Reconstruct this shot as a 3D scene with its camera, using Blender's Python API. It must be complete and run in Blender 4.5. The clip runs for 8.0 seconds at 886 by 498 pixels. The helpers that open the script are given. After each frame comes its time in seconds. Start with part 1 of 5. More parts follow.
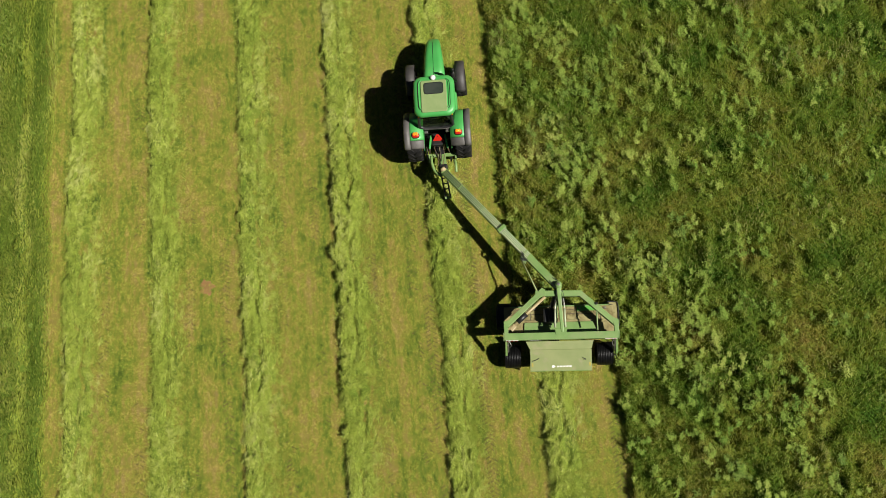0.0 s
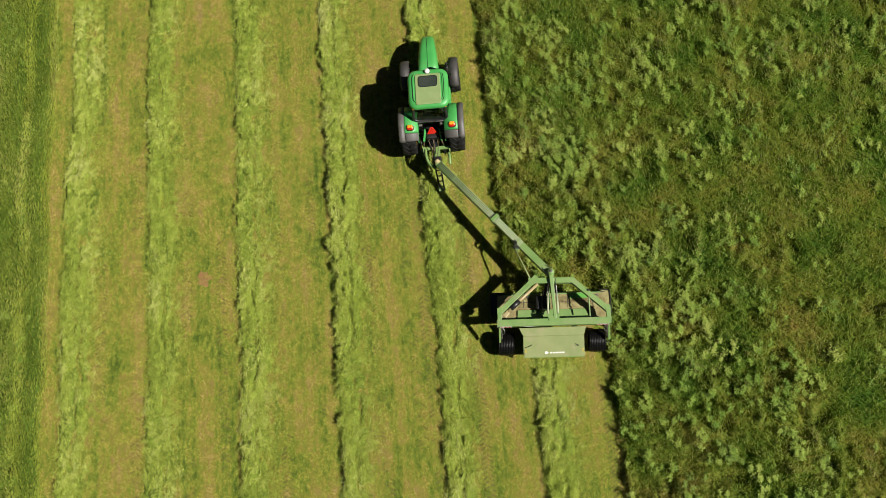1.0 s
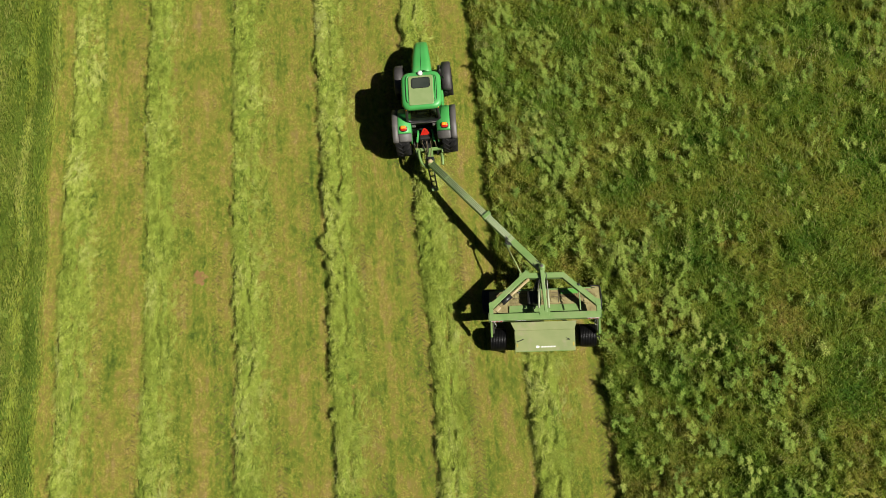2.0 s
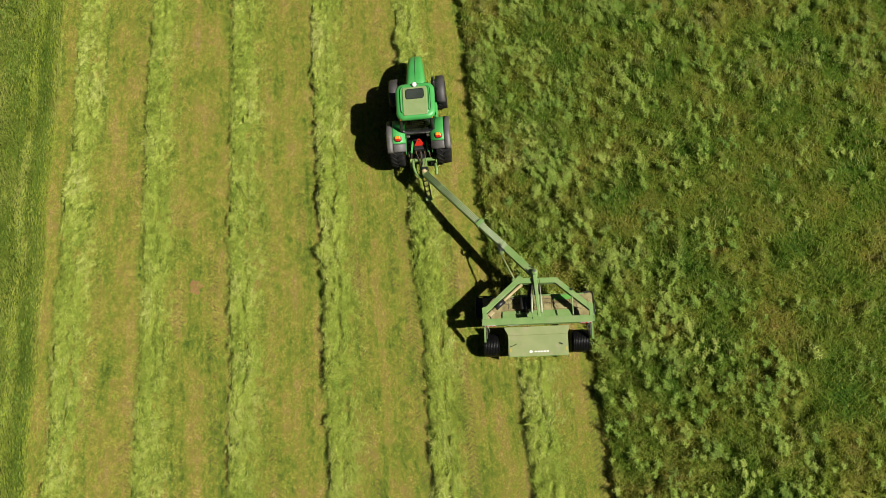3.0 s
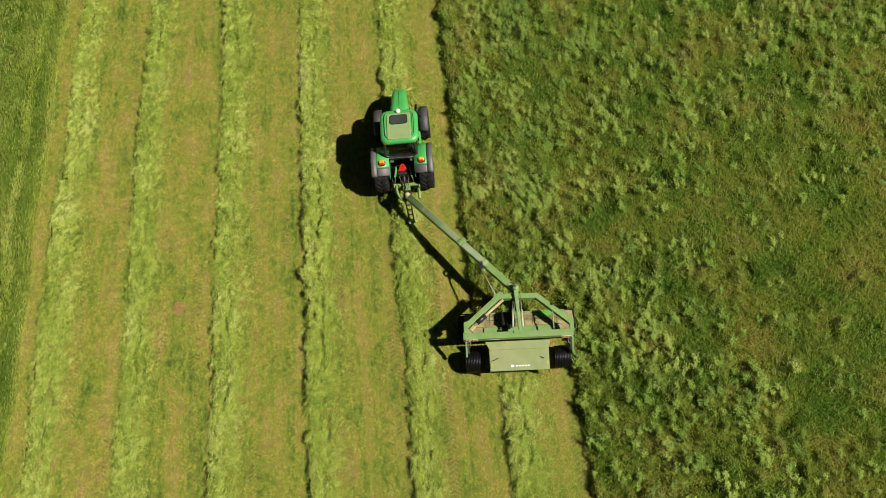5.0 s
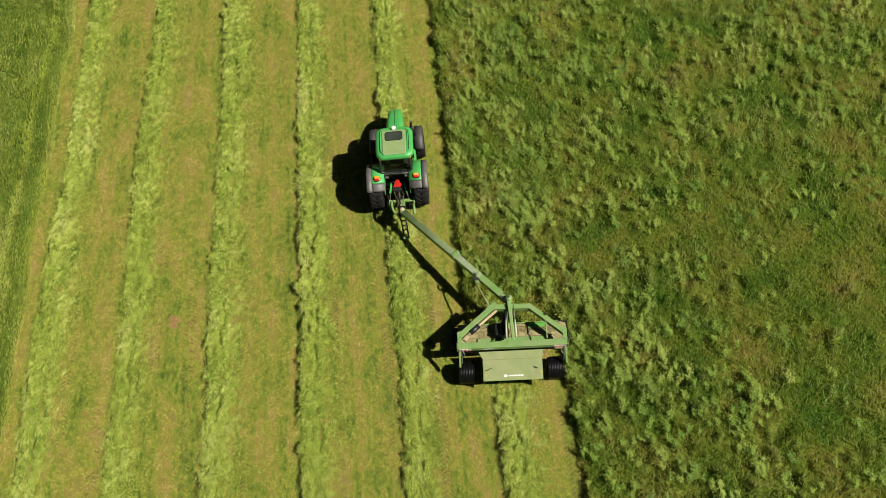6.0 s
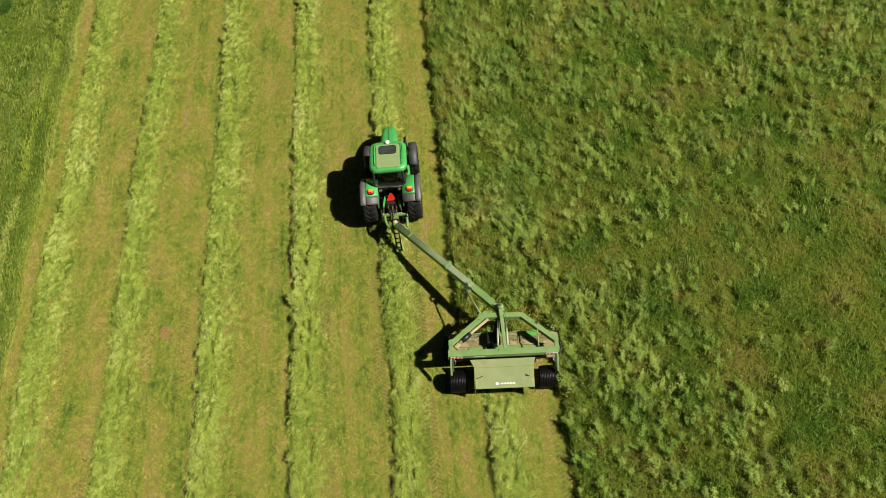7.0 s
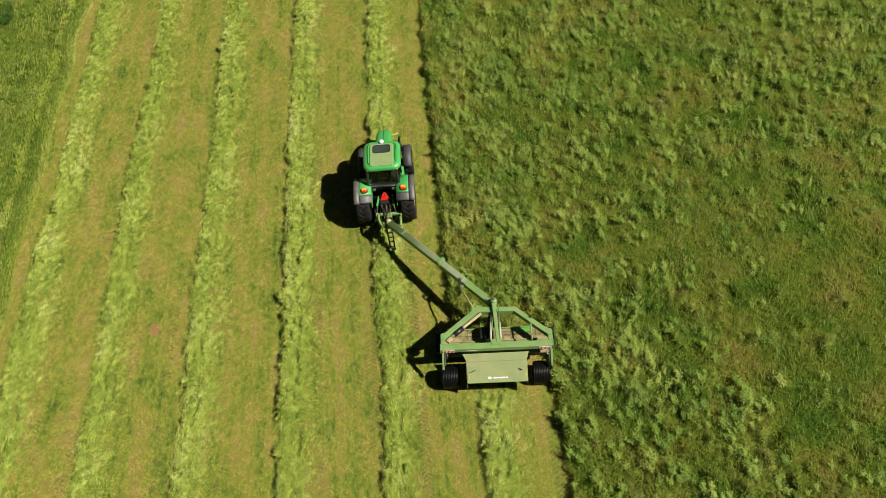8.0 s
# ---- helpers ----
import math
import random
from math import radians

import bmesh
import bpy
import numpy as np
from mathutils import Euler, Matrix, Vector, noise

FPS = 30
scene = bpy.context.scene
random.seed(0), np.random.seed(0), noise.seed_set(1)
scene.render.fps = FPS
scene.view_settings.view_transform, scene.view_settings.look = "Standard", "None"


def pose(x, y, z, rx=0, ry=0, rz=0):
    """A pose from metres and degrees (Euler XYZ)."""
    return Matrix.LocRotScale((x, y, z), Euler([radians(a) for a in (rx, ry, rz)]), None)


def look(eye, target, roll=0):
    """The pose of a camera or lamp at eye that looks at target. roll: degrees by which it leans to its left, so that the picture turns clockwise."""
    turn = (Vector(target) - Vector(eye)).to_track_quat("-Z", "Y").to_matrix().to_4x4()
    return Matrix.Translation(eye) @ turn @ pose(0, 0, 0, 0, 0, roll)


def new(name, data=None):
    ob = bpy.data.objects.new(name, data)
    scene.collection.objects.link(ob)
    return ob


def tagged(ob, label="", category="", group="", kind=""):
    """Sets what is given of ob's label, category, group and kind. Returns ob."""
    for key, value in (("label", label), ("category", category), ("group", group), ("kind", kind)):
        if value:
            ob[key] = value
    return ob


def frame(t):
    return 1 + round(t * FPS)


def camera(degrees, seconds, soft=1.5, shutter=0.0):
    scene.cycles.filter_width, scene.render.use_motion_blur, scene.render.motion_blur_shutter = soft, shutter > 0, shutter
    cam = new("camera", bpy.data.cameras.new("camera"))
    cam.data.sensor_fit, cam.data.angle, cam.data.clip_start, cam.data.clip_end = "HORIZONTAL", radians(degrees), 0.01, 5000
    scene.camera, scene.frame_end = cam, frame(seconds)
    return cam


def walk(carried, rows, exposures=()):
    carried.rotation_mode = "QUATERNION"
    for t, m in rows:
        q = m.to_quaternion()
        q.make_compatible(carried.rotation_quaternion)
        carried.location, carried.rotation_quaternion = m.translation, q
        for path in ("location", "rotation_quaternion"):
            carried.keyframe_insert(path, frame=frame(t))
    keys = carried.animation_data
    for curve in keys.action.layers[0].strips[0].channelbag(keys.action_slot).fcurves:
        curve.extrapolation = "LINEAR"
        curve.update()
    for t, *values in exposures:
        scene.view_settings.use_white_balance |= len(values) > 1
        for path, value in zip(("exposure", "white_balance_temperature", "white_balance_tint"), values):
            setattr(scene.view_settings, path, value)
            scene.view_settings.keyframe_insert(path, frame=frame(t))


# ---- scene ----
cam = camera(50.0, 8.0, soft=0.8)
# seconds, place in metres, turn in degrees; y runs along the rows
PATH = [
    (0.0, 1.94, -13.69, 34.66, 15.36, 4.95, -4.62),
    (0.5, 1.87, -14.61, 34.66, 16.44, 4.78, -4.66),
    (1.0, 1.88, -15.49, 34.63, 17.54, 4.78, -4.78),
    (1.5, 1.94, -16.36, 34.64, 18.65, 4.76, -4.80),
    (3.0, 2.12, -18.86, 34.25, 23.02, 4.89, -4.89),
    (3.5, 2.14, -19.57, 34.05, 24.36, 4.75, -4.94),
    (4.0, 2.11, -20.27, 33.84, 25.77, 4.61, -5.03),
    (4.5, 2.05, -21.00, 33.64, 27.26, 4.41, -5.10),
    (6.0, 2.05, -23.60, 32.59, 32.70, 4.13, -4.96),
    (6.5, 2.15, -24.44, 32.12, 34.58, 4.15, -4.85),
    (7.0, 2.24, -25.24, 31.60, 36.27, 4.14, -4.70),
    (7.5, 2.33, -26.01, 30.83, 37.88, 4.16, -4.54),
    (8.0, 2.40, -26.79, 29.90, 39.56, 4.15, -4.36),
]
walk(cam, [(t, pose(x, y, z, rx, ry, rz)) for t, x, y, z, rx, ry, rz in PATH],
     [(0.0, 0.74), (1.5, 0.76), (4.0, 0.80), (6.5, 0.82), (8.0, 0.84)])

# ---- light: clear sky, sun from the right and a little behind the machine ----
SUN_DIR = Vector((2.2, -1.04, 2.6)).normalized()
world = bpy.data.worlds.new("sky")
scene.world = world
world.use_nodes = True
wn = world.node_tree.nodes
sky = wn.new("ShaderNodeTexSky")
sky.sky_type, sky.sun_disc = "NISHITA", False
sky.sun_elevation = math.asin(SUN_DIR.z)
sky.sun_rotation = math.atan2(SUN_DIR.x, SUN_DIR.y)
world.node_tree.links.new(sky.outputs[0], wn["Background"].inputs[0])
wn["Background"].inputs[1].default_value = 0.010
sun_data = bpy.data.lights.new("sun", "SUN")
sun_data.energy, sun_data.angle, sun_data.color = 5.0, radians(0.55), (1.0, 0.955, 0.87)
sun = new("sun", sun_data)
sun.matrix_world = look(SUN_DIR * 60, (0, 0, 0))


# ---- materials ----
def mat(name, stops, rough=0.6, metal=0.0, scale=4.0, stretch=(1, 1, 1), fine=60.0, bump=0.15, detail=5.0,
        random="", spread=0.0, coat=0.0, space="Object", translucent=0.0, dirt=None, dirt_scale=1.5, dirt_from=0.55, weight=0.3,
        streak=0.0, gloss=0.5, grit=3.0):
    """A procedural surface: a colour ramp over broad and fine noise, relief, and a chance shift for each piece."""
    m = bpy.data.materials.new(name)
    m.use_nodes = True
    nt = m.node_tree
    n, l = nt.nodes, nt.links
    bsdf = n["Principled BSDF"]
    bsdf.inputs["Roughness"].default_value = rough
    bsdf.inputs["Metallic"].default_value = metal
    bsdf.inputs["Coat Weight"].default_value = coat
    bsdf.inputs["Specular IOR Level"].default_value = gloss
    co = n.new("ShaderNodeTexCoord")
    mp = n.new("ShaderNodeMapping")
    mp.inputs["Scale"].default_value = stretch
    l.new(co.outputs[space], mp.inputs[0])
    broad = n.new("ShaderNodeTexNoise")
    broad.inputs["Scale"].default_value, broad.inputs["Detail"].default_value = scale, detail
    l.new(mp.outputs[0], broad.inputs["Vector"])
    grain = n.new("ShaderNodeTexNoise")
    grain.inputs["Scale"].default_value, grain.inputs["Detail"].default_value, grain.inputs["Roughness"].default_value = fine, grit, 0.5 if grit < 5 else 0.68
    l.new(mp.outputs[0], grain.inputs["Vector"])
    mix = n.new("ShaderNodeMath")
    mix.operation = "MULTIPLY_ADD"
    mix.inputs[1].default_value = weight
    l.new(grain.outputs[0], mix.inputs[0])
    low = n.new("ShaderNodeMath")
    low.operation = "MULTIPLY_ADD"
    low.inputs[1].default_value, low.inputs[2].default_value = 1.5, -0.4 - (weight - 0.3) * 0.5
    l.new(broad.outputs[0], low.inputs[0])
    l.new(low.outputs[0], mix.inputs[2])
    factor = mix.outputs[0]
    if streak:
        # long stripes left by the machines that drove along the rows
        lines, sm, add = n.new("ShaderNodeTexNoise"), n.new("ShaderNodeMapping"), n.new("ShaderNodeMath")
        sm.inputs["Scale"].default_value = (3.2, 0.06, 1)
        lines.inputs["Scale"].default_value, lines.inputs["Detail"].default_value = 1.0, 3.0
        l.new(co.outputs[space], sm.inputs[0])
        l.new(sm.outputs[0], lines.inputs["Vector"])
        add.operation = "MULTIPLY_ADD"
        add.inputs[1].default_value = streak
        l.new(lines.outputs[0], add.inputs[0])
        base = n.new("ShaderNodeMath")
        base.inputs[1].default_value = -streak / 2
        l.new(factor, base.inputs[0])
        l.new(base.outputs[0], add.inputs[2])
        factor = add.outputs[0]
    if random:
        info = n.new("ShaderNodeNewGeometry" if random == "island" else "ShaderNodeObjectInfo")
        shift = n.new("ShaderNodeMath")
        shift.operation = "MULTIPLY_ADD"
        shift.inputs[1].default_value = spread
        l.new(info.outputs["Random Per Island" if random == "island" else "Random"], shift.inputs[0])
        less = n.new("ShaderNodeMath")
        less.inputs[1].default_value = -spread / 2
        l.new(factor, less.inputs[0])
        l.new(less.outputs[0], shift.inputs[2])
        factor = shift.outputs[0]
    ramp = n.new("ShaderNodeValToRGB")
    while len(ramp.color_ramp.elements) < len(stops):
        ramp.color_ramp.elements.new(0.5)
    for e, (at, c) in zip(ramp.color_ramp.elements, stops):
        e.position, e.color = at, (*c, 1)
    l.new(factor, ramp.inputs[0])
    colour = ramp.outputs[0]
    if dirt:
        dn = n.new("ShaderNodeTexNoise")
        dn.inputs["Scale"].default_value, dn.inputs["Detail"].default_value, dn.inputs["Roughness"].default_value = dirt_scale, 8.0, 0.65
        l.new(co.outputs["Object"], dn.inputs["Vector"])
        dr = n.new("ShaderNodeMapRange")
        dr.inputs["From Min"].default_value, dr.inputs["From Max"].default_value = dirt_from, dirt_from + 0.2
        l.new(dn.outputs[0], dr.inputs[0])
        dm = n.new("ShaderNodeMix")
        dm.data_type = "RGBA"
        dm.inputs[7].default_value = (*dirt, 1)
        l.new(dr.outputs[0], dm.inputs[0])
        l.new(colour, dm.inputs[6])
        colour = dm.outputs[2]
    l.new(colour, bsdf.inputs["Base Color"])
    if bump:
        bp = n.new("ShaderNodeBump")
        bp.inputs["Strength"].default_value, bp.inputs["Distance"].default_value = bump, 0.02
        l.new(grain.outputs[0], bp.inputs["Height"])
        l.new(bp.outputs[0], bsdf.inputs["Normal"])
    if translucent:
        tr = n.new("ShaderNodeBsdfTranslucent")
        l.new(colour, tr.inputs[0])
        ms = n.new("ShaderNodeMixShader")
        ms.inputs[0].default_value = translucent
        l.new(bsdf.outputs[0], ms.inputs[1])
        l.new(tr.outputs[0], ms.inputs[2])
        l.new(ms.outputs[0], n["Material Output"].inputs[0])
    return m


def glassy(name, tint, rough=0.05, alpha=0.25):
    """Tinted window glass: mirror gloss over a partly clear pane."""
    m = bpy.data.materials.new(name)
    m.use_nodes = True
    n, l = m.node_tree.nodes, m.node_tree.links
    n.remove(n["Principled BSDF"])
    clear, gloss, fres, ms = n.new("ShaderNodeBsdfTransparent"), n.new("ShaderNodeBsdfGlossy"), n.new("ShaderNodeLayerWeight"), n.new("ShaderNodeMixShader")
    clear.inputs[0].default_value = (*tint, 1)
    gloss.inputs["Roughness"].default_value = rough
    rise, scaled = n.new("ShaderNodeMath"), n.new("ShaderNodeMath")
    rise.operation, scaled.operation = "POWER", "MULTIPLY_ADD"
    rise.inputs[1].default_value, scaled.inputs[1].default_value, scaled.inputs[2].default_value = 4.0, 0.5, 0.03
    l.new(fres.outputs["Facing"], rise.inputs[0])
    l.new(rise.outputs[0], scaled.inputs[0])
    l.new(scaled.outputs[0], ms.inputs[0])
    l.new(clear.outputs[0], ms.inputs[1])
    l.new(gloss.outputs[0], ms.inputs[2])
    l.new(ms.outputs[0], n["Material Output"].inputs[0])
    return m


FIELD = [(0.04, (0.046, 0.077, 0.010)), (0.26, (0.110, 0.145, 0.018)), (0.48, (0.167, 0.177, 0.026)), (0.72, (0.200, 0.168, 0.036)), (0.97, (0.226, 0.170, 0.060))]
# Ground takes the field colours darkened, putting the shade between the blades into it.
SHADED_STUBBLE = mat("stubble", [(p, tuple(0.80 * v for v in c)) for p, c in FIELD], 0.95, scale=0.8, stretch=(1.4, 0.6, 1), fine=5.5, weight=1.5, bump=1.0, detail=9, streak=0.85, gloss=0.1, grit=8.0)
EARTH = mat("pressed_earth", [(0.2, (0.070, 0.064, 0.017)), (0.8, (0.115, 0.096, 0.032))], 1.0, scale=2.0, fine=20, bump=0.4, gloss=0.1)
RED_EARTH = mat("reddish_earth", [(0.2, (0.16, 0.105, 0.036)), (0.8, (0.25, 0.13, 0.06))], 1.0, scale=3.0, fine=16, bump=0.6, gloss=0.1)
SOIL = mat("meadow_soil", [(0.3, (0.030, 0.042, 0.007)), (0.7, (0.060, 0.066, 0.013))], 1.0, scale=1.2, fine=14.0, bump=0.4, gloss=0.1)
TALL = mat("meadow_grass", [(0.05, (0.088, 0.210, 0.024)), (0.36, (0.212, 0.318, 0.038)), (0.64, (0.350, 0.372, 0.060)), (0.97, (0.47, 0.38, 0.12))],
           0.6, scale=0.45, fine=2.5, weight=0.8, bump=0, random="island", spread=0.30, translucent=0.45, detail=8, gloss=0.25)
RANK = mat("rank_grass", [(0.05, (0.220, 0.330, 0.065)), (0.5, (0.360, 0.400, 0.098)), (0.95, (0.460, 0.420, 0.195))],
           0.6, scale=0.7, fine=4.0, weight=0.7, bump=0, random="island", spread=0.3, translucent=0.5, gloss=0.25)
# Turf darker than the blades: shade between them is put into its colour.
SHADED_TURF = mat("shaded_matted_grass", [(0.15, (0.036, 0.074, 0.008)), (0.45, (0.074, 0.110, 0.013)), (0.72, (0.118, 0.130, 0.021)), (0.95, (0.165, 0.140, 0.038))],
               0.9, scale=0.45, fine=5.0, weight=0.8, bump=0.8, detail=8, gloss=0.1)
LUSH = mat("lush_grass", [(0.10, (0.075, 0.135, 0.015)), (0.45, (0.160, 0.235, 0.028)), (0.75, (0.25, 0.30, 0.048)), (0.95, (0.36, 0.36, 0.10))],
           0.6, scale=0.5, stretch=(1.6, 0.5, 1), fine=3.0, bump=0, random="island", spread=0.45, translucent=0.35, gloss=0.2)
LUSH_PALE = mat("lodged_grass", [(0.10, (0.200, 0.260, 0.029)), (0.5, (0.290, 0.340, 0.046)), (0.95, (0.380, 0.380, 0.117))],
                0.6, scale=0.5, stretch=(1.6, 0.3, 1), fine=3.0, bump=0, random="island", spread=0.4, translucent=0.25, gloss=0.2)
LUSH_TURF = mat("lush_turf", [(0.15, (0.045, 0.080, 0.010)), (0.5, (0.075, 0.115, 0.014)), (0.9, (0.115, 0.140, 0.024))], 0.9, scale=0.8, stretch=(1.6, 0.4, 1), fine=16.0, bump=0.8, detail=8, gloss=0.1)
LEAF = mat("weed_leaf", [(0.12, (0.14, 0.250, 0.040)), (0.5, (0.265, 0.360, 0.064)), (0.9, (0.42, 0.45, 0.12))],
           0.6, scale=0.4, fine=2.0, bump=0, random="island", spread=0.4, translucent=0.4, gloss=0.15)
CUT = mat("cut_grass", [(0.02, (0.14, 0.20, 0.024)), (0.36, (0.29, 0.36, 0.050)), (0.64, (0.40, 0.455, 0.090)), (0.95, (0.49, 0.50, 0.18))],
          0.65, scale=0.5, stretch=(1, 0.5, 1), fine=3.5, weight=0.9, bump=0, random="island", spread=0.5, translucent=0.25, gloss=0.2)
# Bed darker than its strands: shade in the gaps is put into the colour.
CUT_SHADE_BED = mat("cut_grass_shade_bed", [(0.25, (0.075, 0.110, 0.013)), (0.7, (0.150, 0.185, 0.026))], 0.9, scale=1.0, stretch=(1, 0.4, 1), fine=12.0, bump=0.8, gloss=0.1)
# The same field colours brightened, so the blades read as sunlit over the ground.
LIT_SHORT = mat("lit_stubble_blade", [(p, tuple(1.68 * v for v in c)) for p, c in FIELD], 0.85, scale=0.8, stretch=(1.4, 0.6, 1), fine=5.5, weight=1.5, bump=0,
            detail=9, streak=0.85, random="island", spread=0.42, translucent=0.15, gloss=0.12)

TRACTOR_GREEN = mat("tractor_green_paint", [(0.3, (0.040, 0.250, 0.052)), (0.75, (0.055, 0.285, 0.066))], 0.45, scale=2.0, fine=40, bump=0.02, coat=0.2, dirt=(0.085, 0.205, 0.055), dirt_scale=2.0, dirt_from=0.58)
ROOF_PALE = mat("pale_roof_panel", [(0.3, (0.161, 0.223, 0.081)), (0.75, (0.192, 0.248, 0.099))], 0.6, scale=3.0, fine=50, bump=0.04)
MOWER_GREEN = mat("mower_green_paint", [(0.25, (0.112, 0.200, 0.054)), (0.75, (0.152, 0.238, 0.072))], 0.5, scale=2.5, fine=40, bump=0.05, dirt=(0.175, 0.215, 0.090), dirt_scale=1.6, dirt_from=0.52)
MOWER_PALE = mat("faded_mower_hood", [(0.25, (0.142, 0.178, 0.056)), (0.75, (0.180, 0.205, 0.074))], 0.6, scale=1.6, fine=50, bump=0.05, dirt=(0.215, 0.198, 0.105), dirt_scale=2.2, dirt_from=0.54)
MOWER_BRIGHT = mat("fresh_green_panel", [(0.3, (0.060, 0.230, 0.030)), (0.75, (0.085, 0.270, 0.040))], 0.45, scale=3, bump=0.03)
DECK = mat("dusty_deck", [(0.2, (0.105, 0.087, 0.031)), (0.45, (0.198, 0.164, 0.068)), (0.8, (0.248, 0.223, 0.096))], 0.9, scale=3.5, fine=40, bump=0.3)
CLOTH = mat("rubber_skirt", [(0.3, (0.009, 0.009, 0.009)), (0.8, (0.022, 0.022, 0.019))], 0.7, scale=4, fine=50, bump=0.15)
RUBBER = mat("tyre_rubber", [(0.3, (0.006, 0.006, 0.006)), (0.8, (0.014, 0.013, 0.012))], 0.7, scale=5, fine=60, bump=0.2, dirt=(0.035, 0.032, 0.024), dirt_scale=6, dirt_from=0.68, gloss=0.2)
PLASTIC = mat("grey_mudguard_plastic", [(0.3, (0.062, 0.058, 0.053)), (0.8, (0.093, 0.087, 0.081))], 0.55, scale=3, fine=90, bump=0.1, dirt=(0.105, 0.099, 0.081), dirt_scale=5, dirt_from=0.56)
BLACK = mat("black_metal", [(0.3, (0.006, 0.006, 0.006)), (0.8, (0.015, 0.015, 0.014))], 0.45, scale=4, fine=60, bump=0.05)
TYRE_BLACK = mat("black_tyre", [(0.3, (0.0025, 0.0025, 0.0025)), (0.8, (0.005, 0.005, 0.005))], 0.38, scale=5, fine=60, bump=0.15, gloss=0.10)
PIPE = mat("painted_pipe", [(0.3, (0.260, 0.291, 0.180)), (0.8, (0.322, 0.347, 0.229))], 0.5, scale=6, fine=60, bump=0.03)
BROWN_STRAW = mat("dry_cuttings", [(0.2, (0.074, 0.062, 0.019)), (0.8, (0.198, 0.167, 0.062))], 0.9, scale=5, bump=0, random="island", spread=0.5)
BUSH_LEAF = mat("bush_leaf", [(0.2, (0.124, 0.223, 0.037)), (0.8, (0.260, 0.335, 0.074))], 0.5, scale=3, bump=0, random="island", spread=0.5, translucent=0.4, gloss=0.15)
DARK_LEAF = mat("dark_leaf", [(0.2, (0.037, 0.093, 0.012)), (0.8, (0.093, 0.167, 0.025))], 0.5, scale=3, bump=0, random="island", spread=0.5, translucent=0.3, gloss=0.15)
STEEL = mat("worn_steel", [(0.3, (0.174, 0.167, 0.149)), (0.8, (0.279, 0.267, 0.242))], 0.4, metal=0.8, scale=8, fine=70, bump=0.05)
YELLOW = mat("rim_yellow", [(0.3, (0.341, 0.223, 0.012)), (0.8, (0.403, 0.279, 0.025))], 0.45, scale=4, bump=0.03)
TAG = mat("dull_yellow_sticker", [(0.3, (0.26, 0.21, 0.03)), (0.8, (0.32, 0.26, 0.04))], 0.6, scale=4, bump=0.02)
TAN = mat("tan_cylinder_tube", [(0.3, (0.260, 0.205, 0.099)), (0.8, (0.322, 0.260, 0.136))], 0.5, scale=6, bump=0.03)
WHITE = mat("white_paint", [(0.3, (0.540, 0.547, 0.510)), (0.8, (0.600, 0.600, 0.570))], 0.5, scale=6, bump=0.02)
RED = mat("red_reflector", [(0.3, (0.465, 0.012, 0.006)), (0.8, (0.527, 0.022, 0.012))], 0.4, scale=6, bump=0.02)
AMBER = mat("amber_lens", [(0.3, (0.70, 0.22, 0.012)), (0.8, (0.80, 0.30, 0.02))], 0.2, scale=6, bump=0.0, coat=0.6)
RED_LENS = mat("red_lens", [(0.3, (0.341, 0.012, 0.006)), (0.8, (0.403, 0.019, 0.007))], 0.2, scale=6, bump=0.0, coat=0.6)
SEAT = mat("seat_cloth", [(0.3, (0.035, 0.035, 0.032)), (0.8, (0.06, 0.06, 0.055))], 0.9, scale=10, fine=90, bump=0.2)
HOSE = mat("hydraulic_hose", [(0.3, (0.009, 0.009, 0.009)), (0.8, (0.021, 0.021, 0.019))], 0.5, scale=8, bump=0.05)
BROWN = mat("rusty_linkage", [(0.25, (0.043, 0.028, 0.015)), (0.75, (0.124, 0.087, 0.043))], 0.75, scale=9, fine=60, bump=0.2)
GLASS = glassy("cab_glass", (0.62, 0.68, 0.63))
# Darker copy of the mudguard plastic; shading from the front guards' angle is painted in.
SHADED_PLASTIC = mat("shaded_mudguard_plastic", [(0.3, (0.028, 0.025, 0.024)), (0.8, (0.043, 0.039, 0.037))], 0.6, scale=3, fine=90, bump=0.1, dirt=(0.062, 0.056, 0.046), dirt_scale=5, dirt_from=0.58)
DARK_GLASS = mat("tinted_roof_glass", [(0.3, (0.026, 0.034, 0.026)), (0.8, (0.038, 0.045, 0.036))], 0.18, scale=3, bump=0, coat=0.5)


# ---- building helpers ----
def finish(me, material, smooth=False):
    for m in material if isinstance(material, (list, tuple)) else [material]:
        me.materials.append(m)
    if smooth:
        me.shade_smooth()
    return me


def part(name, bm, material, parent=None, label="", smooth=False):
    """Links a bmesh as one mesh object under a thing or a part."""
    me = bpy.data.meshes.new(name)
    bmesh.ops.recalc_face_normals(bm, faces=bm.faces)
    bm.to_mesh(me)
    bm.free()
    finish(me, material, smooth)
    ob = new(name, me)
    ob.parent = parent
    if label:
        ob["label"] = label
    return ob


def thing(name, m, label, category, group="", kind=""):
    ob = new(name)
    ob.empty_display_size = 0.3
    ob.matrix_world = m
    return tagged(ob, label, category, group, kind)


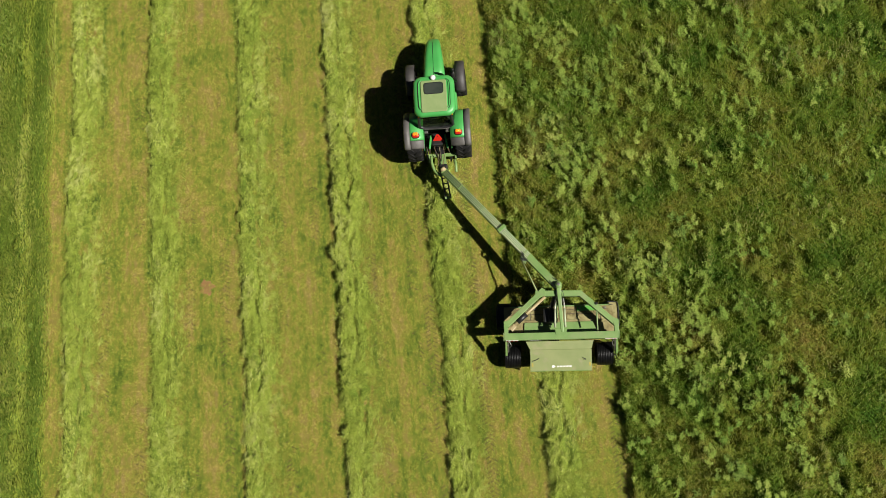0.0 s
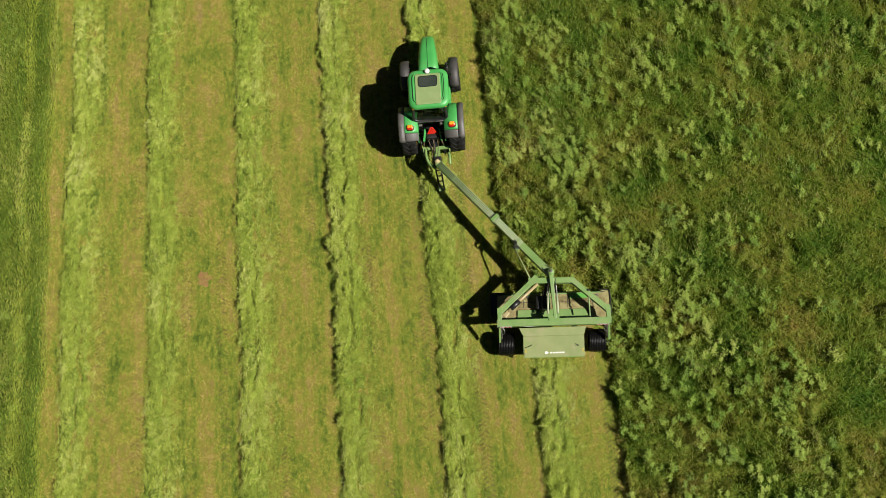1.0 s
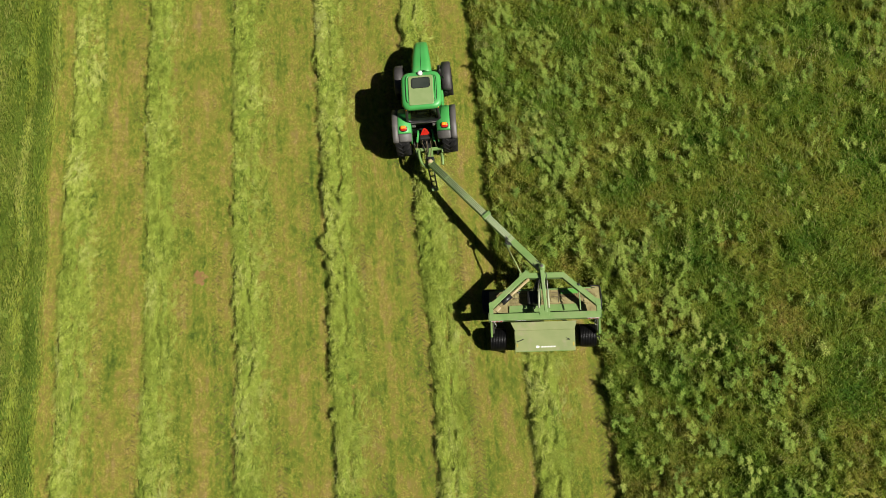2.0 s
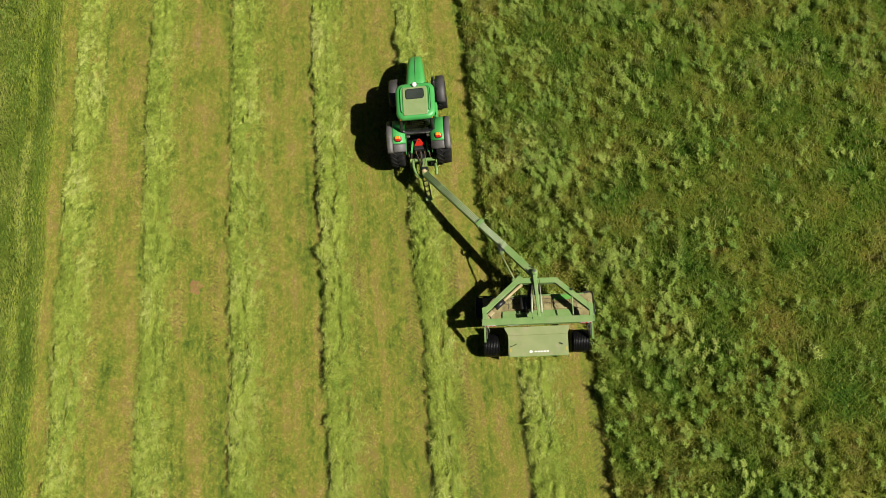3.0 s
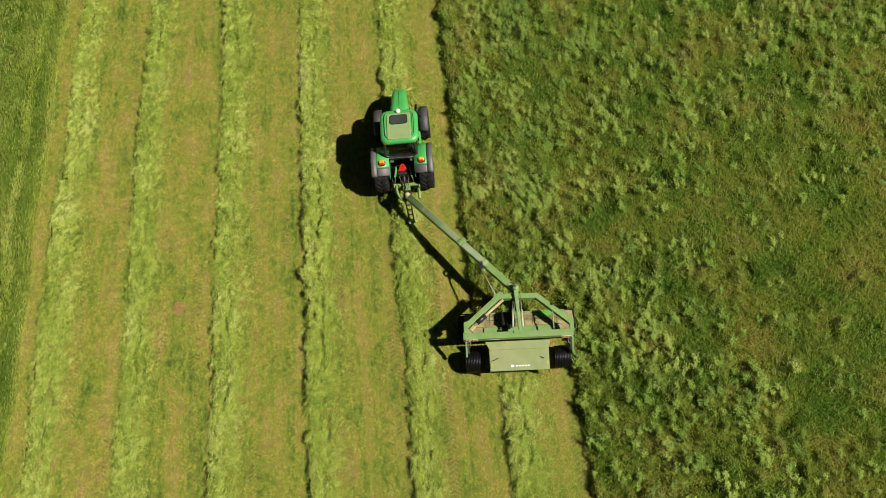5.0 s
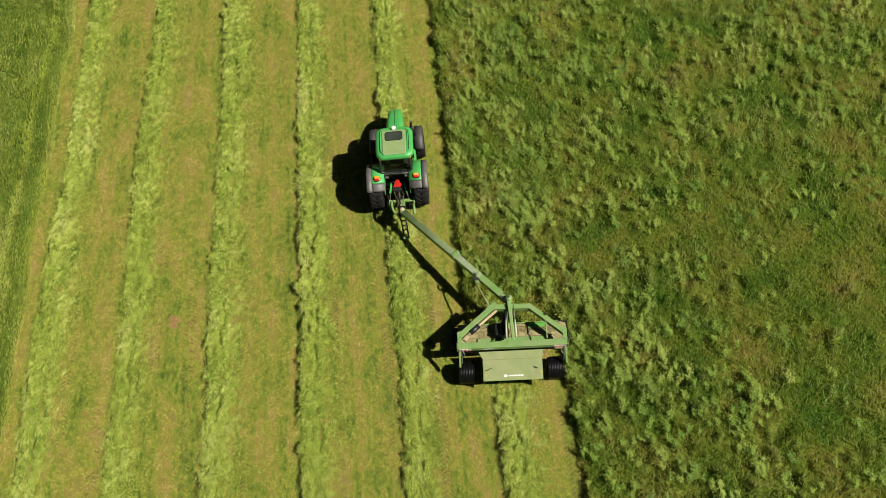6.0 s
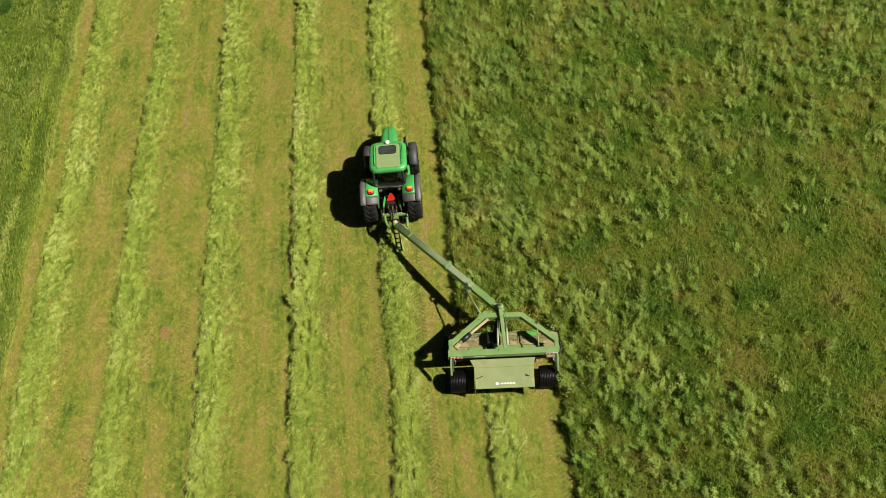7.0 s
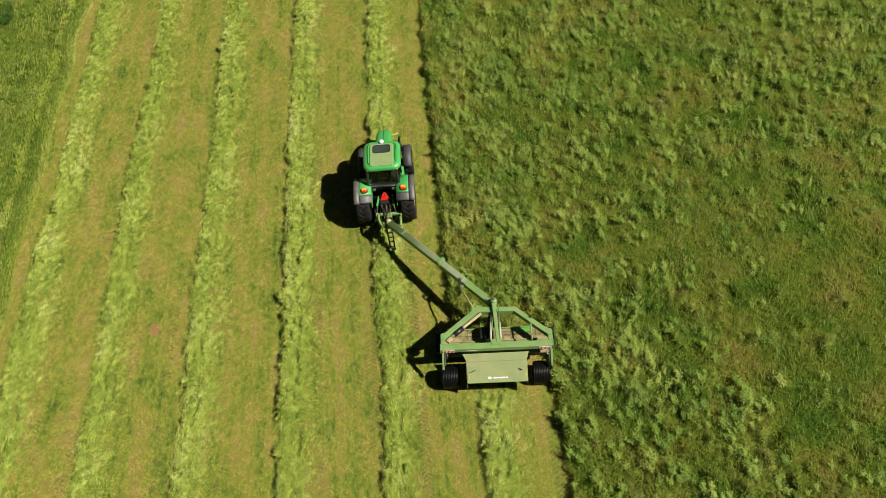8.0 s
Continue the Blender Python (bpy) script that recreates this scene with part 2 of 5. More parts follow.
def box(sx, sy, sz, at=(0, 0, 0), bevel=0.012, turn=(0, 0, 0), bm=None, taper=None):
    """A bevelled box with its centre at a place; taper scales the top in x and y."""
    b = bmesh.new()
    bmesh.ops.create_cube(b, size=1)
    for v in b.verts:
        k = taper if taper and v.co.z > 0 else (1, 1)
        v.co = Vector((v.co.x * sx * k[0], v.co.y * sy * k[1], v.co.z * sz))
    if bevel:
        bmesh.ops.bevel(b, geom=b.edges[:], offset=bevel, segments=2, affect="EDGES", profile=0.6)
    bmesh.ops.transform(b, matrix=pose(*at, *turn), verts=b.verts)
    return join(bm, b)


def join(bm, b):
    if bm is None:
        return b
    me = bpy.data.meshes.new("tmp")
    b.to_mesh(me)
    b.free()
    bm.from_mesh(me)
    bpy.data.meshes.remove(me)
    return bm


def tube(points, r, seg=10, bm=None, cap=True):
    """A round tube along a line of points."""
    b = bm or bmesh.new()
    pts = [Vector(p) for p in points]
    rings = []
    for i, p in enumerate(pts):
        d = (pts[min(i + 1, len(pts) - 1)] - pts[max(i - 1, 0)]).normalized()
        q = d.to_track_quat("Z", "Y")
        rings.append([b.verts.new(p + q @ Vector((r * math.cos(a), r * math.sin(a), 0))) for a in (k * math.tau / seg for k in range(seg))])
    for u, w in zip(rings, rings[1:]):
        for k in range(seg):
            b.faces.new((u[k], u[(k + 1) % seg], w[(k + 1) % seg], w[k]))
    if cap:
        b.faces.new(rings[0][::-1])
        b.faces.new(rings[-1])
    return b


def curve(points, n=8):
    """Points of a smooth line through the given ones."""
    p = [Vector(q) for q in points]
    p = [2 * p[0] - p[1], *p, 2 * p[-1] - p[-2]]
    out = []
    for i in range(1, len(p) - 2):
        a, b, c, d = p[i - 1:i + 3]
        for k in range(n):
            t = k / n
            out.append(0.5 * (2 * b + (c - a) * t + (2 * a - 5 * b + 4 * c - d) * t * t + (3 * b - a - 3 * c + d) * t ** 3))
    return [*out, p[-2]]


def beam(a, b, w, h, bevel=0.012, bm=None, w_end=None, h_end=None):
    """A box section of width w and height h from a to b; the far end may have another size."""
    a, b = Vector(a), Vector(b)
    d = b - a
    side = Vector((d.y, -d.x, 0)).normalized() if abs(d.x) + abs(d.y) > 1e-5 else Vector((1, 0, 0))
    up = side.cross(d).normalized()
    m = bmesh.new()
    ends = []
    for p, ww, hh in ((a, w, h), (b, w_end or w, h_end or h)):
        ends.append([m.verts.new(p + side * sx * ww / 2 + up * sz * hh / 2) for sx, sz in ((-1, -1), (1, -1), (1, 1), (-1, 1))])
    for k in range(4):
        m.faces.new((ends[0][k], ends[0][(k + 1) % 4], ends[1][(k + 1) % 4], ends[1][k]))
    m.faces.new(ends[0][::-1])
    m.faces.new(ends[1])
    if bevel:
        bmesh.ops.bevel(m, geom=m.edges[:], offset=bevel, segments=2, affect="EDGES", profile=0.6)
    return join(bm, m)


def plate(points, thick, bevel=0.006, bm=None):
    """A flat plate over a polygon in space, thickened along its normal."""
    b = bmesh.new()
    f = b.faces.new([b.verts.new(p) for p in points])
    f.normal_update()
    n = f.normal.copy()
    if n.z < 0:
        n = -n
    g = bmesh.ops.extrude_face_region(b, geom=[f])
    bmesh.ops.translate(b, verts=[v for v in g["geom"] if isinstance(v, bmesh.types.BMVert)], vec=-n * thick)
    bmesh.ops.recalc_face_normals(b, faces=b.faces)
    if bevel:
        bmesh.ops.bevel(b, geom=b.edges[:], offset=bevel, segments=1, affect="EDGES")
    return join(bm, b)


def loft(rings, bm=None, closed=True, cap=True):
    """A skin over rings of points; closed joins each ring's ends."""
    b = bm or bmesh.new()
    vs = [[b.verts.new(p) for p in r] for r in rings]
    n = len(vs[0])
    for u, w in zip(vs, vs[1:]):
        for k in range(n if closed else n - 1):
            b.faces.new((u[k], u[(k + 1) % n], w[(k + 1) % n], w[k]))
    if cap and closed:
        b.faces.new(vs[0][::-1])
        b.faces.new(vs[-1])
    return b


def lathe(profile, seg=32, bm=None, axis="x", at=(0, 0, 0)):
    """A turned form: (radius, place along the axis) pairs."""
    b = bm or bmesh.new()
    rings = []
    for r, h in profile:
        ring = []
        for k in range(seg):
            a = k * math.tau / seg
            p = (h, r * math.cos(a), r * math.sin(a)) if axis == "x" else (r * math.cos(a), r * math.sin(a), h)
            ring.append(b.verts.new(Vector(at) + Vector(p)))
        rings.append(ring)
    for u, w in zip(rings, rings[1:]):
        for k in range(seg):
            b.faces.new((u[k], u[(k + 1) % seg], w[(k + 1) % seg], w[k]))
    return b


def lattice(x, y, seed, size):
    """Smooth value noise from 0 to 1 at arrays of places."""
    rs = np.random.RandomState(seed).rand(257, 257)
    u, v = x / size + 1000.0, y / size + 1000.0
    i, j = np.floor(u).astype(int), np.floor(v).astype(int)
    f, g = u - i, v - j
    f, g = f * f * (3 - 2 * f), g * g * (3 - 2 * g)
    a, b = rs[i % 257, j % 257], rs[(i + 1) % 257, j % 257]
    c, d = rs[i % 257, (j + 1) % 257], rs[(i + 1) % 257, (j + 1) % 257]
    return (a * (1 - f) + b * f) * (1 - g) + (c * (1 - f) + d * f) * g


def fbm(x, y, seed, size, octaves=3):
    out, k = 0, 1.0
    total = 0
    for o in range(octaves):
        out = out + lattice(x, y, seed + o, size / 2 ** o) * k
        total += k
        k *= 0.55
    return out / total


def raw_mesh(name, verts, loops, sides, slots=None, smooth_slot=-1):
    """A mesh from arrays; all faces have the same number of sides."""
    me = bpy.data.meshes.new(name)
    n = len(loops) // sides
    me.vertices.add(len(verts))
    me.vertices.foreach_set("co", np.ascontiguousarray(verts, dtype=np.float32).ravel())
    me.loops.add(len(loops))
    me.loops.foreach_set("vertex_index", np.ascontiguousarray(loops, dtype=np.int32))
    me.polygons.add(n)
    me.polygons.foreach_set("loop_start", np.arange(n, dtype=np.int32) * sides)
    if slots is not None:
        me.polygons.foreach_set("material_index", np.ascontiguousarray(slots, dtype=np.int32))
        me.polygons.foreach_set("use_smooth", np.asarray(slots) == smooth_slot)
    me.update(calc_edges=True)
    return me


def blades(x, y, z, length, lean, heading, width, droop=0.0):
    """Grass blades, one slim triangle each: foot, length, lean from upright and heading in radians. Returns vertices."""
    hx, hy = np.cos(heading), np.sin(heading)
    out = np.empty((len(x), 3, 3))
    foot = np.stack([x, y, z], 1)
    side = np.stack([-hy, hx, np.zeros_like(hx)], 1) * (width / 2)[:, None]
    out[:, 0], out[:, 1] = foot - side, foot + side
    out[:, 2] = foot + np.stack([hx * np.sin(lean), hy * np.sin(lean), np.cos(lean)], 1) * length[:, None]
    return out.reshape(-1, 3)


def leaves(x, y, z, length, width, pitch, heading):
    """Broad leaves, a folded diamond each, as two triangles on four vertices."""
    d = np.stack([np.cos(heading) * np.cos(pitch), np.sin(heading) * np.cos(pitch), np.sin(pitch)], 1)
    s = np.stack([-np.sin(heading), np.cos(heading), np.zeros_like(heading)], 1)
    at = np.stack([x, y, z], 1)
    out = np.empty((len(x), 4, 3))
    out[:, 0] = at
    mid = at + d * (length * 0.5)[:, None]
    lift = np.array([0, 0, 1]) * (width * 0.25)[:, None]
    out[:, 1], out[:, 3] = mid + s * (width / 2)[:, None] + lift, mid - s * (width / 2)[:, None] + lift
    out[:, 2] = at + d * length[:, None]
    tri = np.array([0, 1, 2, 0, 2, 3])
    return out.reshape(-1, 3), (np.arange(len(x))[:, None] * 4 + tri).ravel()


# ---- the field: mown strips, windrows, standing grass on both sides ----
Y0, Y1, BACK = -14.8, 19.0, -34.0
BORDER, EDGE_OLD, EDGE_NEW, FRONT = -15.75, 2.15, 5.58, -7.05
rng = np.random.RandomState(7)


def edge_at(y):
    """x of the standing grass's left edge, which steps in behind the mower."""
    w = 0.10 * (lattice(y, y * 0, 31, 1.1) - 0.5) + 0.22 * (lattice(y, y * 0, 32, 0.45) - 0.5)
    return np.where(y > FRONT, EDGE_OLD, EDGE_NEW) + w


def border_at(y):
    return BORDER + 0.35 * (lattice(y, y * 0, 41, 2.5) - 0.5)


def ground_z(x, y):
    return 0.05 * (fbm(x, y, 3, 4.0, 2) - 0.5) + 0.03 * (lattice(x, y, 9, 0.5) - 0.5)


def build_ground():
    far = np.array([60, 90, 150, 300, 700, 1500.0])
    xs = np.concatenate([-far[::-1], np.arange(-34, 38.01, 0.3), far])
    ys = np.concatenate([-far[::-1], np.arange(-34, 40.01, 0.3), far])
    gx, gy = np.meshgrid(xs, ys)
    near = (np.abs(gx) < 40) & (np.abs(gy) < 45)
    gz = np.where(near, ground_z(gx, gy), 0.0)
    ny, nx = gx.shape
    idx = np.arange(nx * ny).reshape(ny, nx)
    quads = np.stack([idx[:-1, :-1], idx[:-1, 1:], idx[1:, 1:], idx[1:, :-1]], -1).reshape(-1, 4)
    cx, cy = (gx[:-1, :-1] + gx[1:, 1:]) / 2, (gy[:-1, :-1] + gy[1:, 1:]) / 2
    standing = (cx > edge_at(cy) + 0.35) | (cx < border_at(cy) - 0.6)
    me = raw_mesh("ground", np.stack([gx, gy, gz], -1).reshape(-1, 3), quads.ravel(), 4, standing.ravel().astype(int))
    finish(me, [SHADED_STUBBLE, SOIL], smooth=True)
    tagged(new("ground", me), "mown meadow of yellow-green stubble with brown bare patches", "field", kind="structure")


def stuff(name, verts, loops, sides, material, label, category, group=""):
    ob = new(name, finish(raw_mesh(name, verts, loops, sides), material))
    return tagged(ob, label, category, group, kind="stuff")


def fronds(x, y, z, length, lean, heading, width, droop, slim=False):
    """Bent blades, widest half way, as two triangles on four vertices: they rise with a lean and droop at the tip."""
    hx, hy = np.cos(heading), np.sin(heading)
    foot = np.stack([x, y, z], 1)
    up = np.stack([hx * np.sin(lean), hy * np.sin(lean), np.cos(lean)], 1)
    bent = np.stack([hx * np.sin(lean + droop), hy * np.sin(lean + droop), np.cos(lean + droop)], 1)
    mid = foot + up * (length * 0.55)[:, None]
    twist = heading + np.pi / 2
    side = np.stack([np.cos(twist), np.sin(twist), np.zeros_like(hx)], 1) * (width / 2)[:, None]
    if slim:
        out = np.stack([foot, mid + side * rng.choice([-1, 1], len(x))[:, None], mid + bent * (length * 0.45)[:, None]], 1)
        return out.reshape(-1, 3), np.arange(3 * len(x))
    out = np.empty((len(x), 4, 3))
    out[:, 0], out[:, 1], out[:, 2], out[:, 3] = foot, mid + side, mid + bent * (length * 0.45)[:, None], mid - side
    tri = np.array([0, 1, 2, 0, 2, 3])
    return out.reshape(-1, 3), (np.arange(len(x))[:, None] * 4 + tri).ravel()


# clumps of ranker growth that stand above the sward, and hollows between them: place, height, spread, slimness, turn
HUMP_X, HUMP_Y, HUMP_CELL = -24.0, -18.0, 0.06


def drifts(x, y):
    """Where the ranker growth gathers, from 0 to 1: in drifts, thinner far out on the open meadow behind the mower."""
    open_side = np.clip((x - 8) / 6, 0, 1) * np.clip((2 - y) / 6, 0, 1)
    lean = 0.24 * open_side - 0.10 * np.clip((y - 1) / 5, 0, 1) - 0.04 * np.clip((9 - x) / 4, 0, 1)
    return np.clip((fbm(x, y, 381, 4.0, 3) - lean - 0.40) * 4.5, 0.46 - 0.40 * open_side, 1)


def scatter(n, size, high, even):
    x, y = rng.uniform(-23.5, 27.0, n), rng.uniform(-17.5, 23.0, n)
    chance = np.clip(drifts(x, y) * 0.8, even, 0.8)
    keep = ((x > edge_at(y) + 0.12) | (x < border_at(y) - 0.4)) & (rng.rand(n) < chance)
    x, y = x[keep], y[keep]
    k = len(x)
    h = rng.uniform(*high, k) * np.where(x < 0, 0.45, 1.0)
    return np.stack([x, y, h, rng.uniform(*size, k), rng.uniform(1.0, 3.2, k), rng.normal(2.0, 0.8, k)], 1)


def stamp(spots):
    grid = np.zeros((int(42 / HUMP_CELL), int(52 / HUMP_CELL)))
    for x, y, h, r, slim, turn in spots:
        i0, j0, k = int((y - HUMP_Y) / HUMP_CELL), int((x - HUMP_X) / HUMP_CELL), int(2.2 * r * math.sqrt(slim) / HUMP_CELL)
        i = np.arange(max(i0 - k, 0), min(i0 + k + 1, grid.shape[0]))[:, None]
        j = np.arange(max(j0 - k, 0), min(j0 + k + 1, grid.shape[1]))[None]
        dx, dy = j * HUMP_CELL + HUMP_X - x, i * HUMP_CELL + HUMP_Y - y
        u = (dx * math.cos(turn) + dy * math.sin(turn)) / (r * math.sqrt(slim))
        v = (dy * math.cos(turn) - dx * math.sin(turn)) / r * math.sqrt(slim)
        cut = grid[i[0, 0]:i[-1, 0] + 1, j[0, 0]:j[0, -1] + 1]
        np.maximum(cut, h * np.exp(-(u * u + v * v) ** 1.3), out=cut)
    return grid


HUMPS = scatter(7000, (0.10, 0.28), (0.06, 0.30), 0.12)
HOLLOWS = scatter(3600, (0.10, 0.30), (0.20, 0.46), 0.05)
RASTER = stamp(HUMPS)
HOLLOW = stamp(HOLLOWS)


def raised(grid, x, y):
    i = np.clip(((y - HUMP_Y) / HUMP_CELL + 0.5).astype(int), 0, grid.shape[0] - 1)
    j = np.clip(((x - HUMP_X) / HUMP_CELL + 0.5).astype(int), 0, grid.shape[1] - 1)
    inside = (x > HUMP_X) & (x < HUMP_X + 51.5) & (y > HUMP_Y) & (y < HUMP_Y + 41.5)
    return np.where(inside, grid[i, j], 0)


def sward(x, y, keep_depth, tall):
    """Height of the matted top of the standing grass; keep_depth is the distance inside its edge."""
    n = 0.6 * lattice(x + 0.3 * y, y - 0.3 * x, 11, 0.4) + 0.4 * lattice(x - 0.5 * y, y + 0.5 * x, 12, 1.1)
    h = tall * (0.72 + 0.30 * (n - 0.4) + 0.35 * (fbm(x, y, 15, 4.5, 2) - 0.5))
    h = np.maximum(h + raised(RASTER, x, y) - raised(HOLLOW, x, y), 0.03)
    return h * np.clip(keep_depth / 0.10, 0, 1) ** 0.6


def margin_height(x, y):
    """The uncut margin: low at its edge, a tall bank, a lodged lane, then tall again."""
    d = border_at(y) - x + 0.25 * (lattice(x * 0, y, 43, 3.0) - 0.5)
    return np.interp(d, (0.0, 0.25, 0.5, 0.8, 1.0, 1.3, 1.7, 3.0), (0.04, 0.09, 0.24, 0.27, 0.29, 0.27, 0.30, 0.36))


def lodged(x, y):
    d = border_at(y) - x + 0.25 * (lattice(x * 0, y, 43, 3.0) - 0.5)
    lane = np.clip(1 - np.abs(d - 1.0) / 0.32, 0, 1) * np.clip(0.5 + lattice(x * 0, y, 44, 2.0), 0, 1)
    return np.maximum(np.clip(lane * 2, 0, 1), np.clip((0.34 - d) / 0.2, 0, 1) * 0.8)


def standing_grass(name, x0, x1, y0, y1, density, depth, label, materials, tall=0.36, cell=0.095, margin=False, coarse=1.0):
    """A matted sward with bent blades standing out of it, leaning away from the tops of its clumps."""
    gx, gy = np.meshgrid(np.arange(x0, x1, cell), np.arange(y0, y1 + cell, cell))
    gx, gy = gx + rng.uniform(-0.3, 0.3, gx.shape) * cell, gy + rng.uniform(-0.3, 0.3, gx.shape) * cell
    high = (lambda x, y: margin_height(x, y)) if margin else (lambda x, y: tall)
    inside = depth(gx, gy)
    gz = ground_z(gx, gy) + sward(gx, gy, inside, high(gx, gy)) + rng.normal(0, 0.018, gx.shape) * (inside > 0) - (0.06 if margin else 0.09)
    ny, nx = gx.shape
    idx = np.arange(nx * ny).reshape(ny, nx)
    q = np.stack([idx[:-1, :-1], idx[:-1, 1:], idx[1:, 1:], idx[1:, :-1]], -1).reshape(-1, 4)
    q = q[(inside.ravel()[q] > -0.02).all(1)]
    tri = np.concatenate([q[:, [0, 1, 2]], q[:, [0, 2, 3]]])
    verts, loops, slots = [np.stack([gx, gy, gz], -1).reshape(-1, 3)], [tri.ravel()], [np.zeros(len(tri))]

    def add(v, f, slot):
        loops.append(f + sum(len(p) for p in verts))
        verts.append(v)
        slots.append(np.repeat(slot, len(f) // 3 // len(slot)))

    n = int((x1 - x0) * (y1 - y0) * density)
    x, y = rng.uniform(x0, x1, n), rng.uniform(y0, y1, n)
    d = depth(x, y)
    ok = (d > -0.03) & (rng.rand(n) < 0.55 + 0.7 * fbm(x, y, 61, 0.4, 2) + raised(RASTER, x, y))
    x, y, d = x[ok], y[ok], d[ok]
    n = len(x)
    t = high(x, y)
    top = sward(x, y, np.maximum(d, 0), t)
    fall_x, fall_y = top - sward(x + 0.08, y, np.maximum(d, 0), t), top - sward(x, y + 0.08, np.maximum(d, 0), t)
    slope = np.hypot(fall_x, fall_y)
    head = np.where(rng.rand(n) < np.clip(slope * 8, 0, 0.55), np.arctan2(fall_y, fall_x) + rng.normal(0, 0.6, n),
                    math.pi / 2 * rng.choice([-1, 1], n, p=[0.35, 0.65]) + rng.normal(0, 0.9, n))
    lean = np.clip(rng.normal(0.30, 0.22, n), 0.02, 1.2)
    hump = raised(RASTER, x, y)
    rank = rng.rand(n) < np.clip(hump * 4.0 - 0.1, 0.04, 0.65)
    if margin:
        flat = lodged(x, y)
        lean = np.where(rng.rand(n) < flat, rng.normal(1.25, 0.15, n), lean + 0.25)
        head = np.where(rng.rand(n) < 0.4 + flat, math.pi / 2 + rng.normal(0, 0.4, n), head)
        rank = rng.rand(n) < np.maximum(flat, 0.06)
    foot = ground_z(x, y) + np.maximum(top - (0.055 if margin else 0.115), 0)
    v, f = fronds(x, y, foot, (rng.uniform(0.12, 0.25, n) + 0.15 * hump) * coarse, lean, head, (rng.uniform(0.010, 0.022, n) + 0.004 * rank) * coarse, rng.uniform(0.1, 0.9, n), True)
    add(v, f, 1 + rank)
    # taller stalks with pale seed heads, lodged together in drifts
    k = int((x1 - x0) * (y1 - y0) * 60 / coarse ** 2)
    x, y = rng.uniform(x0, x1, k), rng.uniform(y0, y1, k)
    d = depth(x, y)
    ok = (d > 0.05) & (rng.rand(k) < 2.4 * fbm(x, y, 91, 1.0, 2) ** 2.0)
    x, y, d = x[ok], y[ok], d[ok]
    k = len(x)
    head = 0.4 + 2.4 * fbm(x, y, 92, 1.6, 2) + rng.normal(0, 0.4, k)
    v, f = fronds(x, y, ground_z(x, y) + sward(x, y, d, high(x, y)) - 0.04, rng.uniform(0.16, 0.32, k), np.clip(rng.normal(0.4, 0.25, k), 0.02, 1.2), head,
                  rng.uniform(0.009, 0.018, k) * coarse, rng.uniform(0.3, 1.0, k))
    add(v, f, np.full(k, 2))
    me = raw_mesh(name, np.concatenate(verts), np.concatenate(loops), 3, np.concatenate(slots), 0)
    finish(me, materials)
    return tagged(new(name, me), label, "grass", kind="stuff")


def far_sward(name, xr, yr, hole_x, hole_y, depth, label, materials, cell=0.5):
    """The same sward on a coarser grid, round the stretch that has blades."""
    gx, gy = np.meshgrid(np.arange(*xr, cell), np.arange(*yr, cell))
    inside = depth(gx, gy)
    gz = ground_z(gx, gy) + sward(gx, gy, inside, 0.4) - 0.05
    ny, nx = gx.shape
    idx = np.arange(nx * ny).reshape(ny, nx)
    q = np.stack([idx[:-1, :-1], idx[:-1, 1:], idx[1:, 1:], idx[1:, :-1]], -1).reshape(-1, 4)
    cx, cy = gx.ravel()[q].mean(1), gy.ravel()[q].mean(1)
    hole = (cx > hole_x[0] - 0.2) & (cx < hole_x[1] - 0.3) & (cy > hole_y[0] + 0.3) & (cy < hole_y[1] - 0.3)
    q = q[(inside.ravel()[q] > -0.02).all(1) & ~hole]
    me = raw_mesh(name, np.stack([gx, gy, gz], -1).reshape(-1, 3), q.ravel(), 4)
    finish(me, materials, smooth=True)
    return tagged(new(name, me), label, "grass", kind="stuff")


def weeds(name, spots, label, material=None, size=1.0, tall=0.36):
    """Leafy weed plants: leaning stalks with narrow leaves all the way up, at the given (x, y, height over the sward, spread)."""
    cols = []
    fx, fy = np.array([q[0] for q in spots]), np.array([q[1] for q in spots])
    base = ground_z(fx, fy) + sward(fx, fy, np.ones(len(fx)), tall) - 0.14
    for (x, y, h, r), low in zip(spots, base):
        wind = rng.normal(2.2, 0.5)
        for _ in range(int(rng.randint(5, 10))):
            a, out = rng.uniform(0, math.tau), rng.uniform(0.15, 1.0) * r
            top = (h + 0.12) * rng.uniform(0.55, 1.1)
            k = int(rng.randint(7, 12))
            t = np.linspace(0.3, 1.0, k)
            px, py = x + out * np.cos(a) * t + 0.10 * t * t * math.cos(wind), y + out * np.sin(a) * t + 0.10 * t * t * math.sin(wind)
            cols.append(np.stack([px + rng.normal(0, 0.018, k), py + rng.normal(0, 0.018, k), low + top * t,
                                  rng.uniform(0.035, 0.085, k) * (1.25 - 0.5 * t), rng.uniform(0.016, 0.034, k),
                                  rng.uniform(-0.4, 0.9, k), np.arange(k) * 2.4 + rng.uniform(0, 6, k)], 1))
    c = np.concatenate(cols).T
    c[3:5] *= size
    v, f = leaves(*c)
    return stuff(name, v, f, 3, material or LEAF, label, "weeds")


